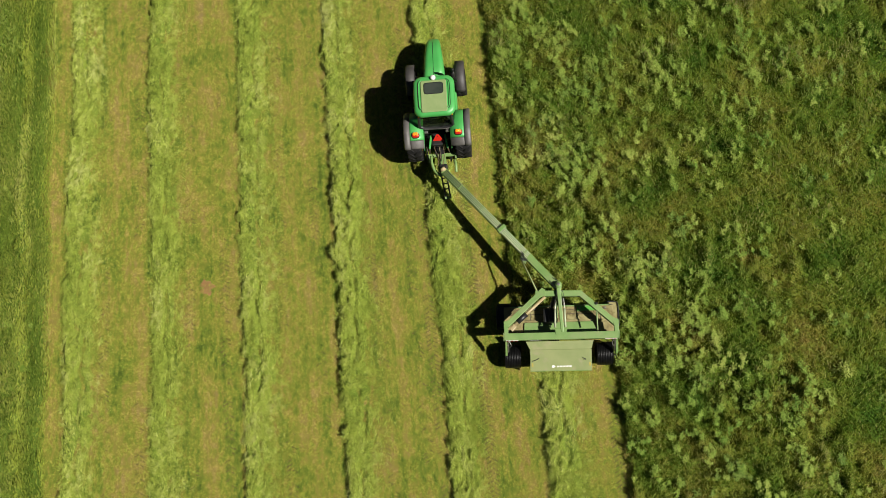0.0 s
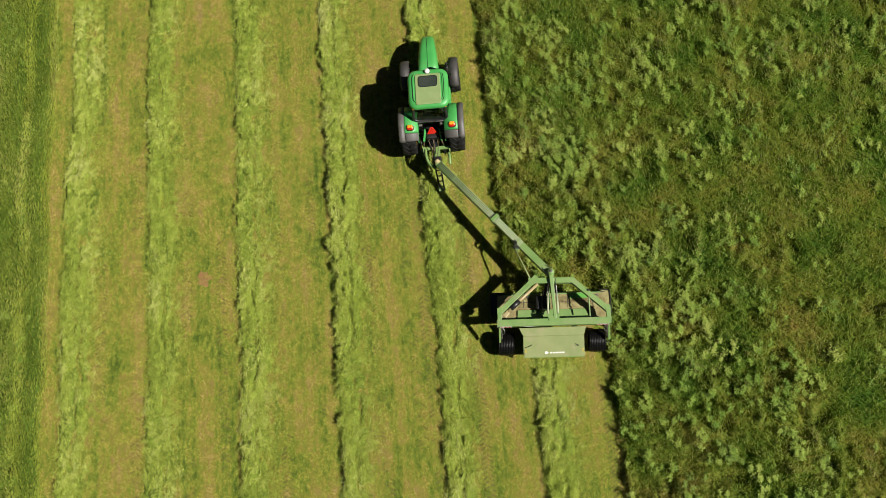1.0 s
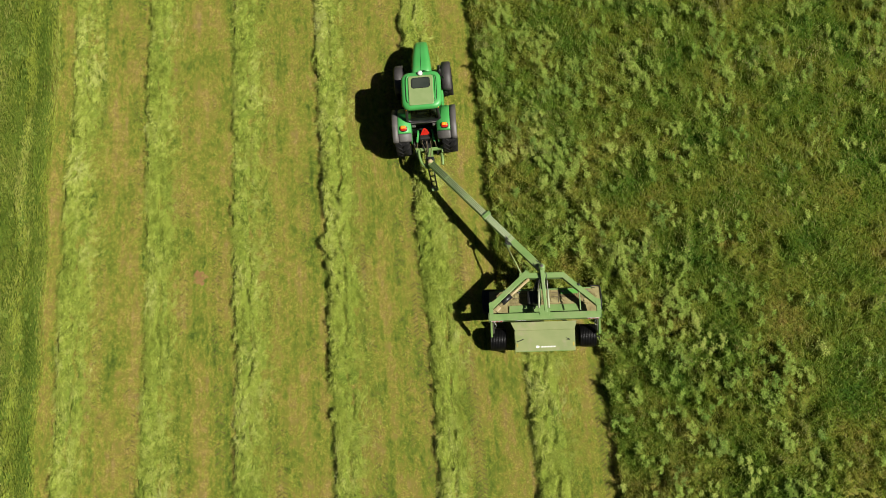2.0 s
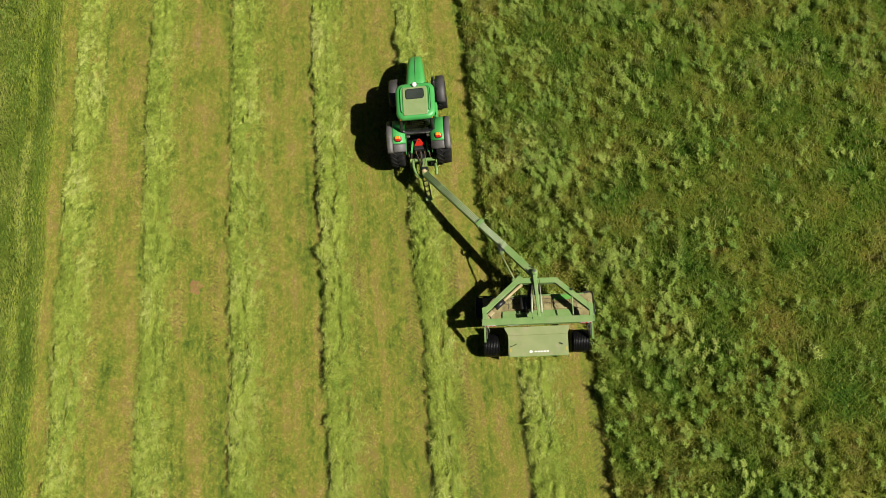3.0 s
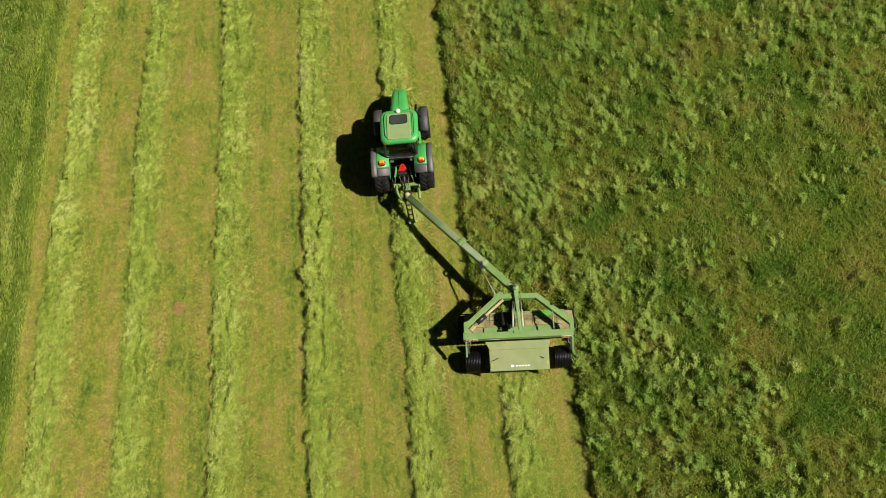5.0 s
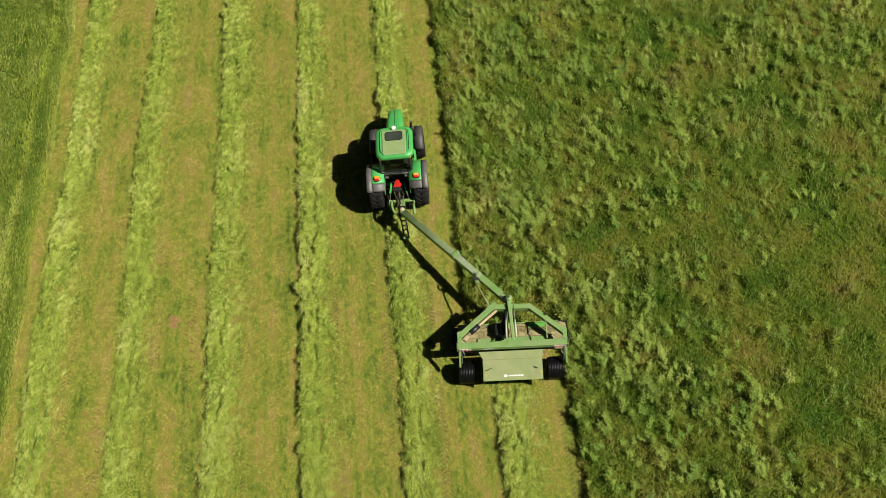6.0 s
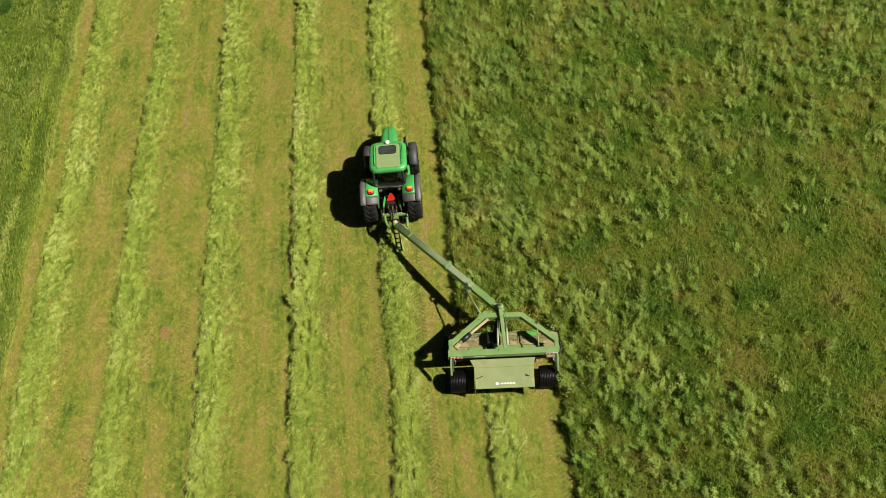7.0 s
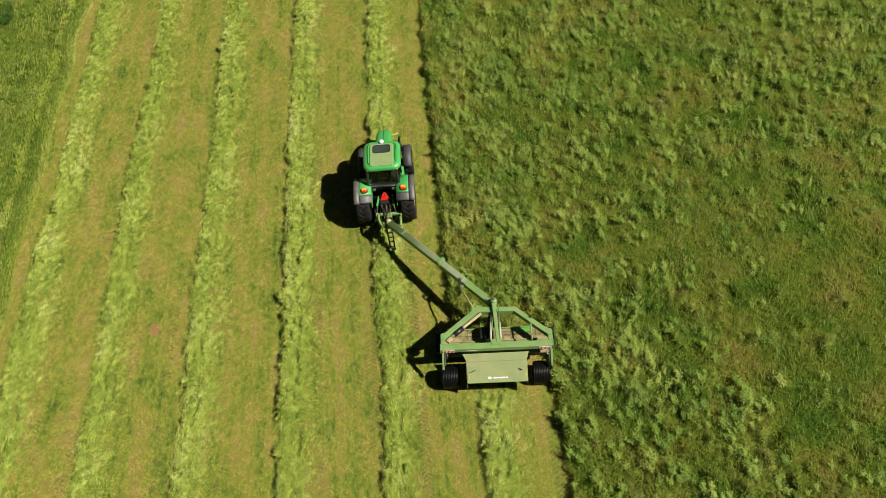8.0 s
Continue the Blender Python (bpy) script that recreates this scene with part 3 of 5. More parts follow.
def weed_spots(x0, x1, y0, y1, count, high, wide):
    """Plants in the drifts, two or three together, and a few between them."""
    x, y = rng.uniform(x0, x1, count), rng.uniform(y0, y1, count)
    ok = rng.rand(count) < 0.9 * drifts(x, y) * np.clip(2.2 * fbm(x, y, 23, 0.8, 2) - 0.55, 0.05, 1)
    spots = []
    for cx, cy in zip(x[ok], y[ok]):
        for _ in range(int(rng.randint(1, 5))):
            spots.append((cx + rng.normal(0, 0.14), cy + rng.normal(0, 0.14), rng.uniform(*high), rng.uniform(*wide)))
    return spots


# the lines along which the machines' tyres have just pressed the stubble: x, from y, to y
FRESH = [(-3.0, Y0, 4.0), (-0.92, Y0, -0.6), (0.78, Y0, -0.6), (5.25, Y0, -9.2)]


def track_x(x0, y):
    return x0 + 0.14 * (lattice(y, y * 0, 71, 6.0) - 0.5)


def stubble_blades(y0, y1, density, coarse):
    n = int((EDGE_NEW - BORDER) * (y1 - y0) * density)
    x, y = rng.uniform(BORDER - 0.2, EDGE_NEW, n), rng.uniform(y0, y1, n)
    ok = (x < edge_at(y) + 0.05) & (x > border_at(y) - 0.05) & (rng.rand(n) < 2.4 * fbm(x, y, 51, 0.24, 2) - 0.42)
    for x0, ya, yb in FRESH:
        ok &= ~((np.abs(x - track_x(x0, y)) < 0.23) & (y > ya) & (y < yb) & (rng.rand(n) < 0.7))
    x, y = x[ok], y[ok]
    n = len(x)
    v = blades(x, y, ground_z(x, y) - 0.004, rng.uniform(0.04, 0.12, n) * coarse, np.clip(rng.normal(1.0, 0.3, n), 0.2, 1.5),
               rng.uniform(0, math.tau, n), rng.uniform(0.010, 0.024, n) * coarse)
    return stuff("stubble", v, np.arange(n * 3), 3, LIT_SHORT, "short yellow-green mown stubble on the field", "stubble")


def windrow(x0, width, y0, y1, seed, high=0.2):
    """One row of cut grass: a two-lobed bed with loose blades lying on it."""
    ya, yb, nx = y0 - 45, (y1 + 60 if y1 > 0 else y1), 21
    ys = np.arange(ya, yb, 0.10)
    ny = len(ys)
    wob = x0 + 0.2 * (lattice(ys, ys * 0, seed, 4.0) - 0.5) + 0.09 * (lattice(ys, ys * 0, seed + 1, 0.4) - 0.5)
    wid = width * (0.9 + 0.25 * lattice(ys, ys * 0, seed + 2, 2.0))

    def across(x, y):
        """The place across the row from 0 to 1, and the cleft between its two lobes from 0 to 1."""
        u = np.clip((x - np.interp(y, ys, wob)) / np.interp(y, ys, wid), 0, 1)
        crease = 0.50 + 0.20 * (lattice(y, y * 0, seed + 3, 0.9) - 0.5)
        deep = np.clip(1.7 * lattice(y, y * 0, seed + 4, 0.6) - 0.1, 0, 1)
        return u, deep * np.exp(-((u - crease) / 0.055) ** 2)

    def pits(x, y):
        """Small dark hollows between the bundles and along the cleft, from 0 to 1."""
        chance = np.clip((lattice(x, y * 0.7, seed + 8, 0.15) + 0.5 * lattice(x, y, seed + 9, 0.6) - 0.95) * 5, 0, 1)
        return np.maximum(chance, 0.85 * across(x, y)[1])

    def height(x, y):
        u, cleft = across(x, y)
        lobes = np.clip(u * 8, 0, 1) ** 0.7 * np.clip((1 - u) * 2.2, 0, 1) ** 0.9 * (1 - 0.9 * cleft)
        rough = 0.02 + 1.9 * fbm(x, y, seed + 5, 0.34, 3)
        return lobes * high * rough * (0.6 + 0.8 * lattice(y, y * 0, seed + 7, 1.6)) * (1.1 - 0.4 * u) * (1 - 0.7 * pits(x, y)) - 0.05 * u

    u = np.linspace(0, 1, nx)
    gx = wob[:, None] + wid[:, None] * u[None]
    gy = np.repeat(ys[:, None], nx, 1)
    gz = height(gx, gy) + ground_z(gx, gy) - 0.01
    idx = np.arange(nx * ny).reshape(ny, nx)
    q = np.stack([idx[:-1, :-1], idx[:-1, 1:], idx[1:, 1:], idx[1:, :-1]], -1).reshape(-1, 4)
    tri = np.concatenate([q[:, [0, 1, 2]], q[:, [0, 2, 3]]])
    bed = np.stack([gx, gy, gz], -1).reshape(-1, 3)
    # bundles of strands that lie the same way, each a small mound, and loose strands between; thinner behind the mower's view
    strands = []
    for ya_, yb_, dense, coarse in ((y0, y1, 29, 1.0), (BACK, y0, 7, 1.7)):
        m, per = int((yb_ - ya_) * width * dense), 75
        by, bu = rng.uniform(ya_, yb_, m), np.clip(rng.beta(1.0, 1.3, m) * 1.10 - 0.01, -0.01, 1.1)
        bx = np.interp(by, ys, wob) + np.interp(by, ys, wid) * bu
        turn = math.pi / 2 + rng.normal(0, 0.8, m)
        rise, rep = rng.uniform(0.0, 0.10, m) ** 1.2 * (1.1 - 0.7 * np.clip(bu, 0, 1)), lambda q: np.repeat(q, per)
        du, dv = rng.normal(0, 0.10, m * per), rng.normal(0, 0.05, m * per)
        c, d = np.cos(rep(turn)), np.sin(rep(turn))
        x, y = rep(bx) + c * du - d * dv, rep(by) + d * du + c * dv
        mound = rep(rise) * np.exp(-((du / 0.16) ** 2 + (dv / 0.07) ** 2))
        head = rep(turn + np.pi * (rng.rand(m) < 0.5)) + rng.normal(0, 0.4, m * per)
        n = int((yb_ - ya_) * width * 420 / coarse ** 2)
        ly, lu = rng.uniform(ya_, yb_, n), rng.uniform(-0.05, 1.4, n)
        x, y = np.concatenate([x, np.interp(ly, ys, wob) + np.interp(ly, ys, wid) * lu]), np.concatenate([y, ly])
        mound, head = np.concatenate([mound, np.zeros(n)]), np.concatenate([head, rng.uniform(0, math.tau, n)])
        # Strands thin out in the pits, so the bed's painted shade shows.
        keep = rng.rand(len(x)) > 0.85 * pits(x, y)
        x, y, mound, head = x[keep], y[keep], mound[keep] * (1 - 0.6 * pits(x[keep], y[keep])), head[keep]
        n = len(x)
        top = np.maximum(height(x, y), 0) + ground_z(x, y) + mound
        strands.append(fronds(x, y, top + rng.uniform(-0.012, 0.012, n), rng.uniform(0.07, 0.22, n) * coarse, np.clip(rng.normal(1.42, 0.14, n), 0.9, 1.6), head,
                              rng.uniform(0.010, 0.022, n) * coarse, rng.uniform(0.05, 0.4, n), True)[0])
    v = np.concatenate(strands)
    verts = np.concatenate([bed, v])
    faces = np.concatenate([tri.ravel(), np.arange(len(bed), len(bed) + len(v))])
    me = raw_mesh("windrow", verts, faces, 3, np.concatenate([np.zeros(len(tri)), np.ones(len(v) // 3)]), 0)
    finish(me, [CUT_SHADE_BED, CUT])
    return tagged(new("windrow", me), "long row of freshly cut light green grass on stubble", "windrow", "windrows in the field", "stuff")


def tyre_tracks(lines, label, share=-0.55):
    """Slanted lug prints of bare earth pressed into the stubble, in two rows along each line."""
    vs = []
    for x0, y0, y1 in lines:
        k = int((y1 - y0) / 0.17)
        y = y0 + np.arange(k) * 0.17 + rng.normal(0, 0.01, k)
        wav = track_x(x0, y)
        for s in (-1, 1):
            ok = rng.rand(k) < 1.5 * lattice(y, y * 0 + x0 * 3.1, 73, 1.6) + share
            yy, xx = (y + (0.085 if s > 0 else 0))[ok], wav[ok]
            q = np.empty((len(yy), 4, 3))
            for i, (u, dy) in enumerate(((0.02, -0.02), (0.20, -0.12), (0.20, -0.08), (0.02, 0.02))):
                q[:, i, 0], q[:, i, 1] = xx + s * u, yy + dy + rng.normal(0, 0.012, len(yy))
            q[:, :, 2] = ground_z(q[:, :, 0], q[:, :, 1]) + 0.012
            vs.append(q.reshape(-1, 3))
    v = np.concatenate(vs)
    return stuff("tyre_tracks", v, np.arange(len(v)), 4, EARTH, label, "tracks")


def hay_clump(x, y, r):
    """A loose ball of cut grass left on a windrow."""
    n = 700
    a, c = rng.uniform(0, math.tau, n), np.sqrt(rng.rand(n))
    px, py = x + r * c * np.cos(a), y + r * c * np.sin(a)
    pz = 0.16 + r * 1.1 * np.sqrt(np.clip(1 - c * c, 0, 1)) - 0.05
    v, f = fronds(px, py, pz, rng.uniform(0.10, 0.26, n), np.clip(rng.normal(1.35, 0.2, n), 0.6, 1.7), rng.uniform(0, math.tau, n), rng.uniform(0.012, 0.03, n), rng.uniform(0, 0.5, n))
    core = bmesh.new()
    bmesh.ops.create_icosphere(core, subdivisions=3, radius=r)
    cv = np.array([(w.co.x * 0.95 + x, w.co.y * 0.95 + y, max(w.co.z, -0.15) * 1.0 + 0.14 + 0.05 * math.sin(9 * w.co.x / r)) for w in core.verts])
    cf = np.array([[w.index for w in q.verts] for q in core.faces]).ravel()
    core.free()
    me = raw_mesh("grass_clump", np.concatenate([cv, v]), np.concatenate([cf, len(cv) + f]), 3, np.concatenate([np.zeros(len(cf) // 3), np.ones(len(f) // 3)]))
    finish(me, [CUT_SHADE_BED, CUT])
    return tagged(new("grass_clump", me), "pale loose clump of cut grass on a windrow", "grass clump", "loose grass clumps")


build_ground()
for k, (x0, w, high) in enumerate(((-15.05, 1.2, 0.15), (-11.65, 1.15, 0.15), (-8.05, 1.2, 0.17), (-4.4, 1.25, 0.22), (-0.7, 1.25, 0.19))):
    windrow(x0, w, Y0, Y1, 100 + 20 * k, high)
windrow(2.85, 1.25, Y0, -8.9, 260, 0.2)
stubble_blades(Y0, Y1, 1250, 1.0)
stubble_blades(BACK, Y0, 180, 1.7)
right = lambda x, y: x - edge_at(y)
left = lambda x, y: border_at(y) - x
MEADOW, MARGIN = [SHADED_TURF, TALL, RANK], [LUSH_TURF, LUSH, LUSH_PALE]
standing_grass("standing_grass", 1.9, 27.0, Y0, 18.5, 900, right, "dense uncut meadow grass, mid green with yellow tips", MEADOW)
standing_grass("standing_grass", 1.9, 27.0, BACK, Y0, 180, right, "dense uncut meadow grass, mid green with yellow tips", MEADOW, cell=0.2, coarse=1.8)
standing_grass("field_margin_grass", -23.5, -15.4, Y0, 21.0, 1000, left, "uncut dark green grass along the mown field's margin", MARGIN, margin=True)
standing_grass("field_margin_grass", -23.5, -15.4, BACK, Y0, 160, left, "uncut dark green grass along the mown field's margin", MARGIN, margin=True, cell=0.2, coarse=1.8)
far_sward("distant_meadow", (1.95, 60.0), (-60.0, 70.0), (1.95, 27.0), (BACK, 18.5), right, "uncut meadow running on beyond the machine", [SHADED_TURF])
far_sward("distant_margin", (-60.0, -15.4), (-60.0, 70.0), (-23.5, -15.4), (BACK, 21.0), left, "uncut margin running on beyond the machine", [LUSH_TURF])
clear = lambda q: right(np.array(q[0]), np.array(q[1])) > 0.10
weeds("meadow_weeds", [q for q in weed_spots(2.3, 26.5, Y0, 18.5, 6200, (0.14, 0.46), (0.08, 0.19)) if clear(q)], "leafy yellow-green weeds standing among uncut grass", None, 1.25)
bushes = []
for _ in range(110):
    cx, cy, wide = rng.uniform(2.8, 25.5), rng.uniform(-14, 18), rng.uniform(0.15, 0.5)
    if rng.rand() > 0.15 + 0.85 * float(drifts(np.array(cx), np.array(cy))):
        continue
    for _ in range(int(3 + 9 * wide)):
        q = (cx + rng.normal(0, wide), cy + rng.normal(0, wide * 0.7), rng.uniform(0.22, 0.55), rng.uniform(0.12, 0.22))
        if clear(q):
            bushes.append(q)
weeds("meadow_bushes", bushes, "fresh green broad-leaved plants in clusters among uncut grass", BUSH_LEAF, 1.15)
corner = [(-20.2 + rng.normal(0, 0.55), 17.1 + rng.normal(0, 0.7), rng.uniform(0.3, 0.7), 0.3) for _ in range(60)]
weeds("nettle_bush", corner, "dark green leafy bush at the field's margin", DARK_LEAF, 1.6)
bank = [q for q in weed_spots(-22.5, -16.4, Y0, 22, 700, (0.05, 0.22), (0.08, 0.18)) if not 0.7 < left(np.array(q[0]), np.array(q[1])) < 1.3]
weeds("margin_weeds", bank, "leafy green weeds in the uncut margin")
lanes = [(x + d, Y0, Y1) for x in (-15.05, -11.65, -8.05, -4.4) for d in (1.62, 2.95)]
tyre_tracks([*lanes, (1.15, 0.0, Y1)], "brown tyre lug prints pressed into the stubble")
tyre_tracks(FRESH, "fresh tyre lug prints pressed into the stubble behind the tractor", -0.1)
bare = [(-9.47 + (0.27 + 0.05 * math.sin(5 * a + 1) + 0.04 * math.cos(7 * a)) * math.cos(a), -4.5 + (0.30 + 0.05 * math.sin(4 * a) + 0.04 * math.cos(6 * a)) * math.sin(a)) for a in (k * math.tau / 24 for k in range(24))]
bare_bm = bmesh.new()
mid = bare_bm.verts.new((-9.47, -4.5, float(ground_z(np.array(-9.47), np.array(-4.5))) + 0.03))
rim_ring = [bare_bm.verts.new((x, y, float(ground_z(np.array(x), np.array(y))) + 0.004)) for x, y in bare]
for k in range(24):
    bare_bm.faces.new((mid, rim_ring[k], rim_ring[(k + 1) % 24]))
tagged(part("bare_patch", bare_bm, RED_EARTH, None, "", True), "small bare patch of reddish earth in the stubble", "bare earth", kind="structure")
for x, y, r in ((-4.25, -3.7, 0.26), (-7.9, 12.6, 0.18), (-4.2, -10.5, 0.15)):
    hay_clump(x, y, r)


# ---- the tractor: origin under the rear axle, y ahead ----
def rounded(cx, cz, w, h, r, y, n=5, top_only=False):
    """A rounded rectangle across the y axis, as a ring of points."""
    pts = []
    for sx, sz, a0 in ((1, 1, 0), (-1, 1, 90), (-1, -1, 180), (1, -1, 270)):
        rr = 0.01 if top_only and sz < 0 else r
        for k in range(n):
            a = radians(a0 + 90 * k / (n - 1))
            pts.append((cx + sx * (w / 2 - rr) + rr * math.cos(a), y, cz + sz * (h / 2 - rr) + rr * math.sin(a)))
    return pts


def rounded_flat(cx, cy, w, l, r, z, n=6):
    """A rounded rectangle lying flat, as a ring of points."""
    return [(p[0], p[2], z) for p in rounded(cx, cy, w, l, r, 0, n)]


def tyre(radius, width, inner, lugs, lug_high=0.035):
    """A tractor tyre round the x axis: carcass and slanted lugs in two rows."""
    w = width / 2
    prof = [(inner, -w * 0.72), (inner + 0.05, -w * 0.92), (radius * 0.82, -w), (radius * 0.95, -w * 0.93), (radius - lug_high, -w * 0.72),
            (radius - lug_high * 0.75, 0), (radius - lug_high, w * 0.72), (radius * 0.95, w * 0.93), (radius * 0.82, w), (inner + 0.05, w * 0.92), (inner, w * 0.72)]
    b = lathe(prof, 48)
    for k in range(lugs):
        for s in (-1, 1):
            a = (k + (0.5 if s > 0 else 0)) * math.tau / lugs
            ring = []
            for u, da, rr in ((0.02, 0.0, radius), (0.97, -0.26, radius * 0.972)):
                for dd in (-0.035, 0.035):
                    for rad in (rr - lug_high - 0.012, rr):
                        t = a + (da + dd) * (0.92 / radius)
                        ring.append(b.verts.new((s * u * w, rad * math.cos(t), rad * math.sin(t))))
            i = ring
            for f in ((0, 1, 3, 2), (4, 6, 7, 5), (0, 4, 5, 1), (2, 3, 7, 6), (1, 5, 7, 3)):
                b.faces.new([i[q] for q in f])
    return b


def rim(radius, width, face, sign):
    """A dished wheel disc with a hub, its face towards sign."""
    w = width / 2
    prof = [(radius, -w), (radius - 0.03, -w + 0.01), (radius - 0.05, sign * face * 0.3), (radius * 0.62, sign * face), (0.16, sign * face * 0.9), (0.15, sign * (face + 0.07)),
            (0.02, sign * (face + 0.08)), (0.02, sign * (face + 0.02)), (radius - 0.07, sign * face * 0.2), (radius - 0.03, w - 0.01), (radius, w)]
    return lathe(prof, 32)


def wheel(thing_, name, x, y, radius, width, inner, lugs, turn=0.0, colour=None):
    hub = part(name, tyre(radius, width, inner, lugs), RUBBER, thing_, "black rubber tyre with chevron lugs", True)
    hub.matrix_local = pose(x, y, radius - 0.02, 0, 0, turn)
    part("rim", rim(inner + 0.01, width * 0.86, width * 0.30, 1 if x > 0 else -1), colour or YELLOW, hub, "yellow steel rim", True)
    return hub


def mudguard(y_c, z_c, r, x_in, x_out, a0, a1, thick=0.03, n=18, lip=0.05, flat=0.0):
    """A curved guard over a wheel: angles from ahead (0) over the top (90) to behind (180)."""
    rings = []
    for k in range(n + 1):
        a = radians(a0 + (a1 - a0) * k / n)
        c, s = math.cos(a), math.sin(a)
        pt = lambda x, rr: (x, y_c + rr * c, z_c + rr * s * (1 - flat * s))
        rings.append([pt(x_in, r), pt(x_in + (x_out - x_in) * 0.85, r), pt(x_out, r - lip), pt(x_out, r - lip - thick), pt(x_in + (x_out - x_in) * 0.84, r - thick), pt(x_in, r - thick)])
    return loft(rings)


def build_tractor():
    t = thing("tractor", pose(-0.03, 0.3, 0, 0, 0, -1.6), "bright green farm tractor with a pale roof panel, towing a mower", "tractor")
    # hood
    sect = [(1.98, 0.84, 1.42, 0.74), (2.5, 0.79, 1.40, 0.72), (3.05, 0.71, 1.33, 0.68), (3.45, 0.63, 1.22, 0.66), (3.75, 0.56, 1.08, 0.60), (3.94, 0.48, 0.95, 0.50), (4.03, 0.38, 0.88, 0.38)]
    hood = part("hood", loft([rounded(0, z, w, h, min(w, h) * 0.30, y, 6) for y, w, z, h in sect]), TRACTOR_GREEN, t, "glossy bright green hood", True)
    part("hood_seam", tube([(0.0, 2.02, 1.788), (0.0, 2.5, 1.762), (0.0, 3.05, 1.672), (0.0, 3.45, 1.552), (0.0, 3.75, 1.382)], 0.008, 6), BLACK, hood)
    part("grille", box(0.34, 0.03, 0.32, (0, 4.04, 0.87), 0.02), BLACK, hood, "black front grille")
    for s in (-1, 1):
        part("side_grille", box(0.02, 0.8, 0.32, (s * 0.352, 2.75, 1.28), 0.008, (0, 0, s * 6)), BLACK, hood, "black side grille")
        part("headlight", box(0.12, 0.03, 0.1, (s * 0.16, 4.0, 1.02), 0.015, (0, 0, -s * 18)), GLASS, hood, "clear headlight")
    # running gear
    part("chassis", box(0.56, 3.9, 0.40, (0, 1.70, 0.78), 0.04), BLACK, t, "black engine and gearbox housing")
    part("rear_axle", tube([(-0.95, 0, 0.9), (0.95, 0, 0.9)], 0.15, 14), BLACK, t, smooth=True)
    part("front_axle", beam((-0.8, 2.40, 0.63), (0.8, 2.40, 0.63), 0.2, 0.18, 0.02), BLACK, t)
    part("fuel_tank", box(0.34, 0.95, 0.5, (0.62, 1.25, 0.85), 0.07), TRACTOR_GREEN, t, "green side fuel tank")
    part("battery_box", box(0.3, 0.8, 0.4, (-0.6, 1.25, 0.8), 0.05), BLACK, t)
    steps = part("cab_steps", box(0.28, 0.3, 0.03, (-0.86, 1.25, 0.5), 0.008), BLACK, t)
    # cab
    cab = part("cab_body", box(1.2, 1.45, 0.62, (0, 0.92, 1.28), 0.06), BLACK, t, "dark lower cab body")
    part("cab_floor", box(1.34, 1.5, 0.05, (0, 0.9, 1.6), 0.015), BLACK, cab)
    corners = ((-0.6, 1.62, -0.58, 1.72), (0.6, 1.62, 0.58, 1.72), (-0.72, 0.85, -0.68, 0.85), (0.72, 0.85, 0.68, 0.85), (-0.66, -0.02, -0.6, 0.26), (0.66, -0.02, 0.6, 0.26))
    for x, y, x2, y2 in corners:
        part("cab_pillar", beam((x, y, 1.6), (x2, y2, 2.5), 0.075, 0.085, 0.02), BLACK, cab)
    pane = lambda name, pts: part(name, plate(pts, 0.008, 0), GLASS, cab, "tinted cab glass")
    pane("rear_window", [(-0.50, 0.0, 1.84), (0.50, 0.0, 1.84), (0.61, 0.05, 1.96), (0.57, 0.25, 2.46), (-0.57, 0.25, 2.46), (-0.61, 0.05, 1.96)])
    pane("windscreen", [(-0.57, 1.66, 1.62), (0.57, 1.66, 1.62), (0.54, 1.74, 2.46), (-0.54, 1.74, 2.46)])
    for s in (-1, 1):
        pane("side_window", [(s * 0.68, -0.02, 1.62), (s * 0.745, 0.84, 1.62), (s * 0.705, 0.85, 2.46), (s * 0.62, 0.22, 2.46)])
        pane("door_window", [(s * 0.745, 0.88, 1.62), (s * 0.625, 1.6, 1.62), (s * 0.6, 1.7, 2.46), (s * 0.705, 0.88, 2.46)])
    bow = curve([(-0.57, 0.24, 2.46), (-0.62, 0.06, 2.02), (-0.56, 0.0, 1.88), (-0.3, -0.035, 1.825), (0.3, -0.035, 1.825), (0.56, 0.0, 1.88), (0.62, 0.06, 2.02), (0.57, 0.24, 2.46)], 5)
    part("rear_window_frame", tube(bow, 0.058, 8), BLACK, cab, "black rear window frame", True)
    part("window_wiper", tube([(0.02, -0.09, 1.66), (0.22, -0.02, 1.9), (0.36, 0.05, 2.12)], 0.012, 6), BLACK, cab)
    sill = part("rear_sill", loft([rounded(0, 1.80, 1.34 - 0.07 * k, 0.10, 0.035, y, 5) for k, y in enumerate((0.12, 0.0, -0.09))]), PLASTIC, cab, "grey rear window sill", True)
    for s in (-1, 1):
        part("work_lamp", box(0.14, 0.09, 0.09, (s * 0.40, -0.14, 1.70), 0.02), STEEL, sill, "round rear work lamp")
    part("rear_panel", box(1.22, 0.08, 0.34, (0, 0.06, 1.66), 0.02), BLACK, cab)
    seat = part("driver_seat", box(0.5, 0.5, 0.14, (0, 0.6, 1.78), 0.05), SEAT, cab, "grey cloth driver seat")
    part("backrest", box(0.5, 0.14, 0.55, (0.0, 0.40, 2.08), 0.06, (12, 0, 0)), SEAT, seat)
    part("headrest", box(0.26, 0.1, 0.2, (0.0, 0.33, 2.40), 0.04, (10, 0, 0)), SEAT, seat)
    for sx in (-1, 1):
        part("armrest", box(0.08, 0.36, 0.07, (sx * 0.3, 0.55, 2.02), 0.025), SEAT, seat)
    part("dashboard", box(0.5, 0.25, 0.5, (0, 1.42, 1.85), 0.06), BLACK, cab)
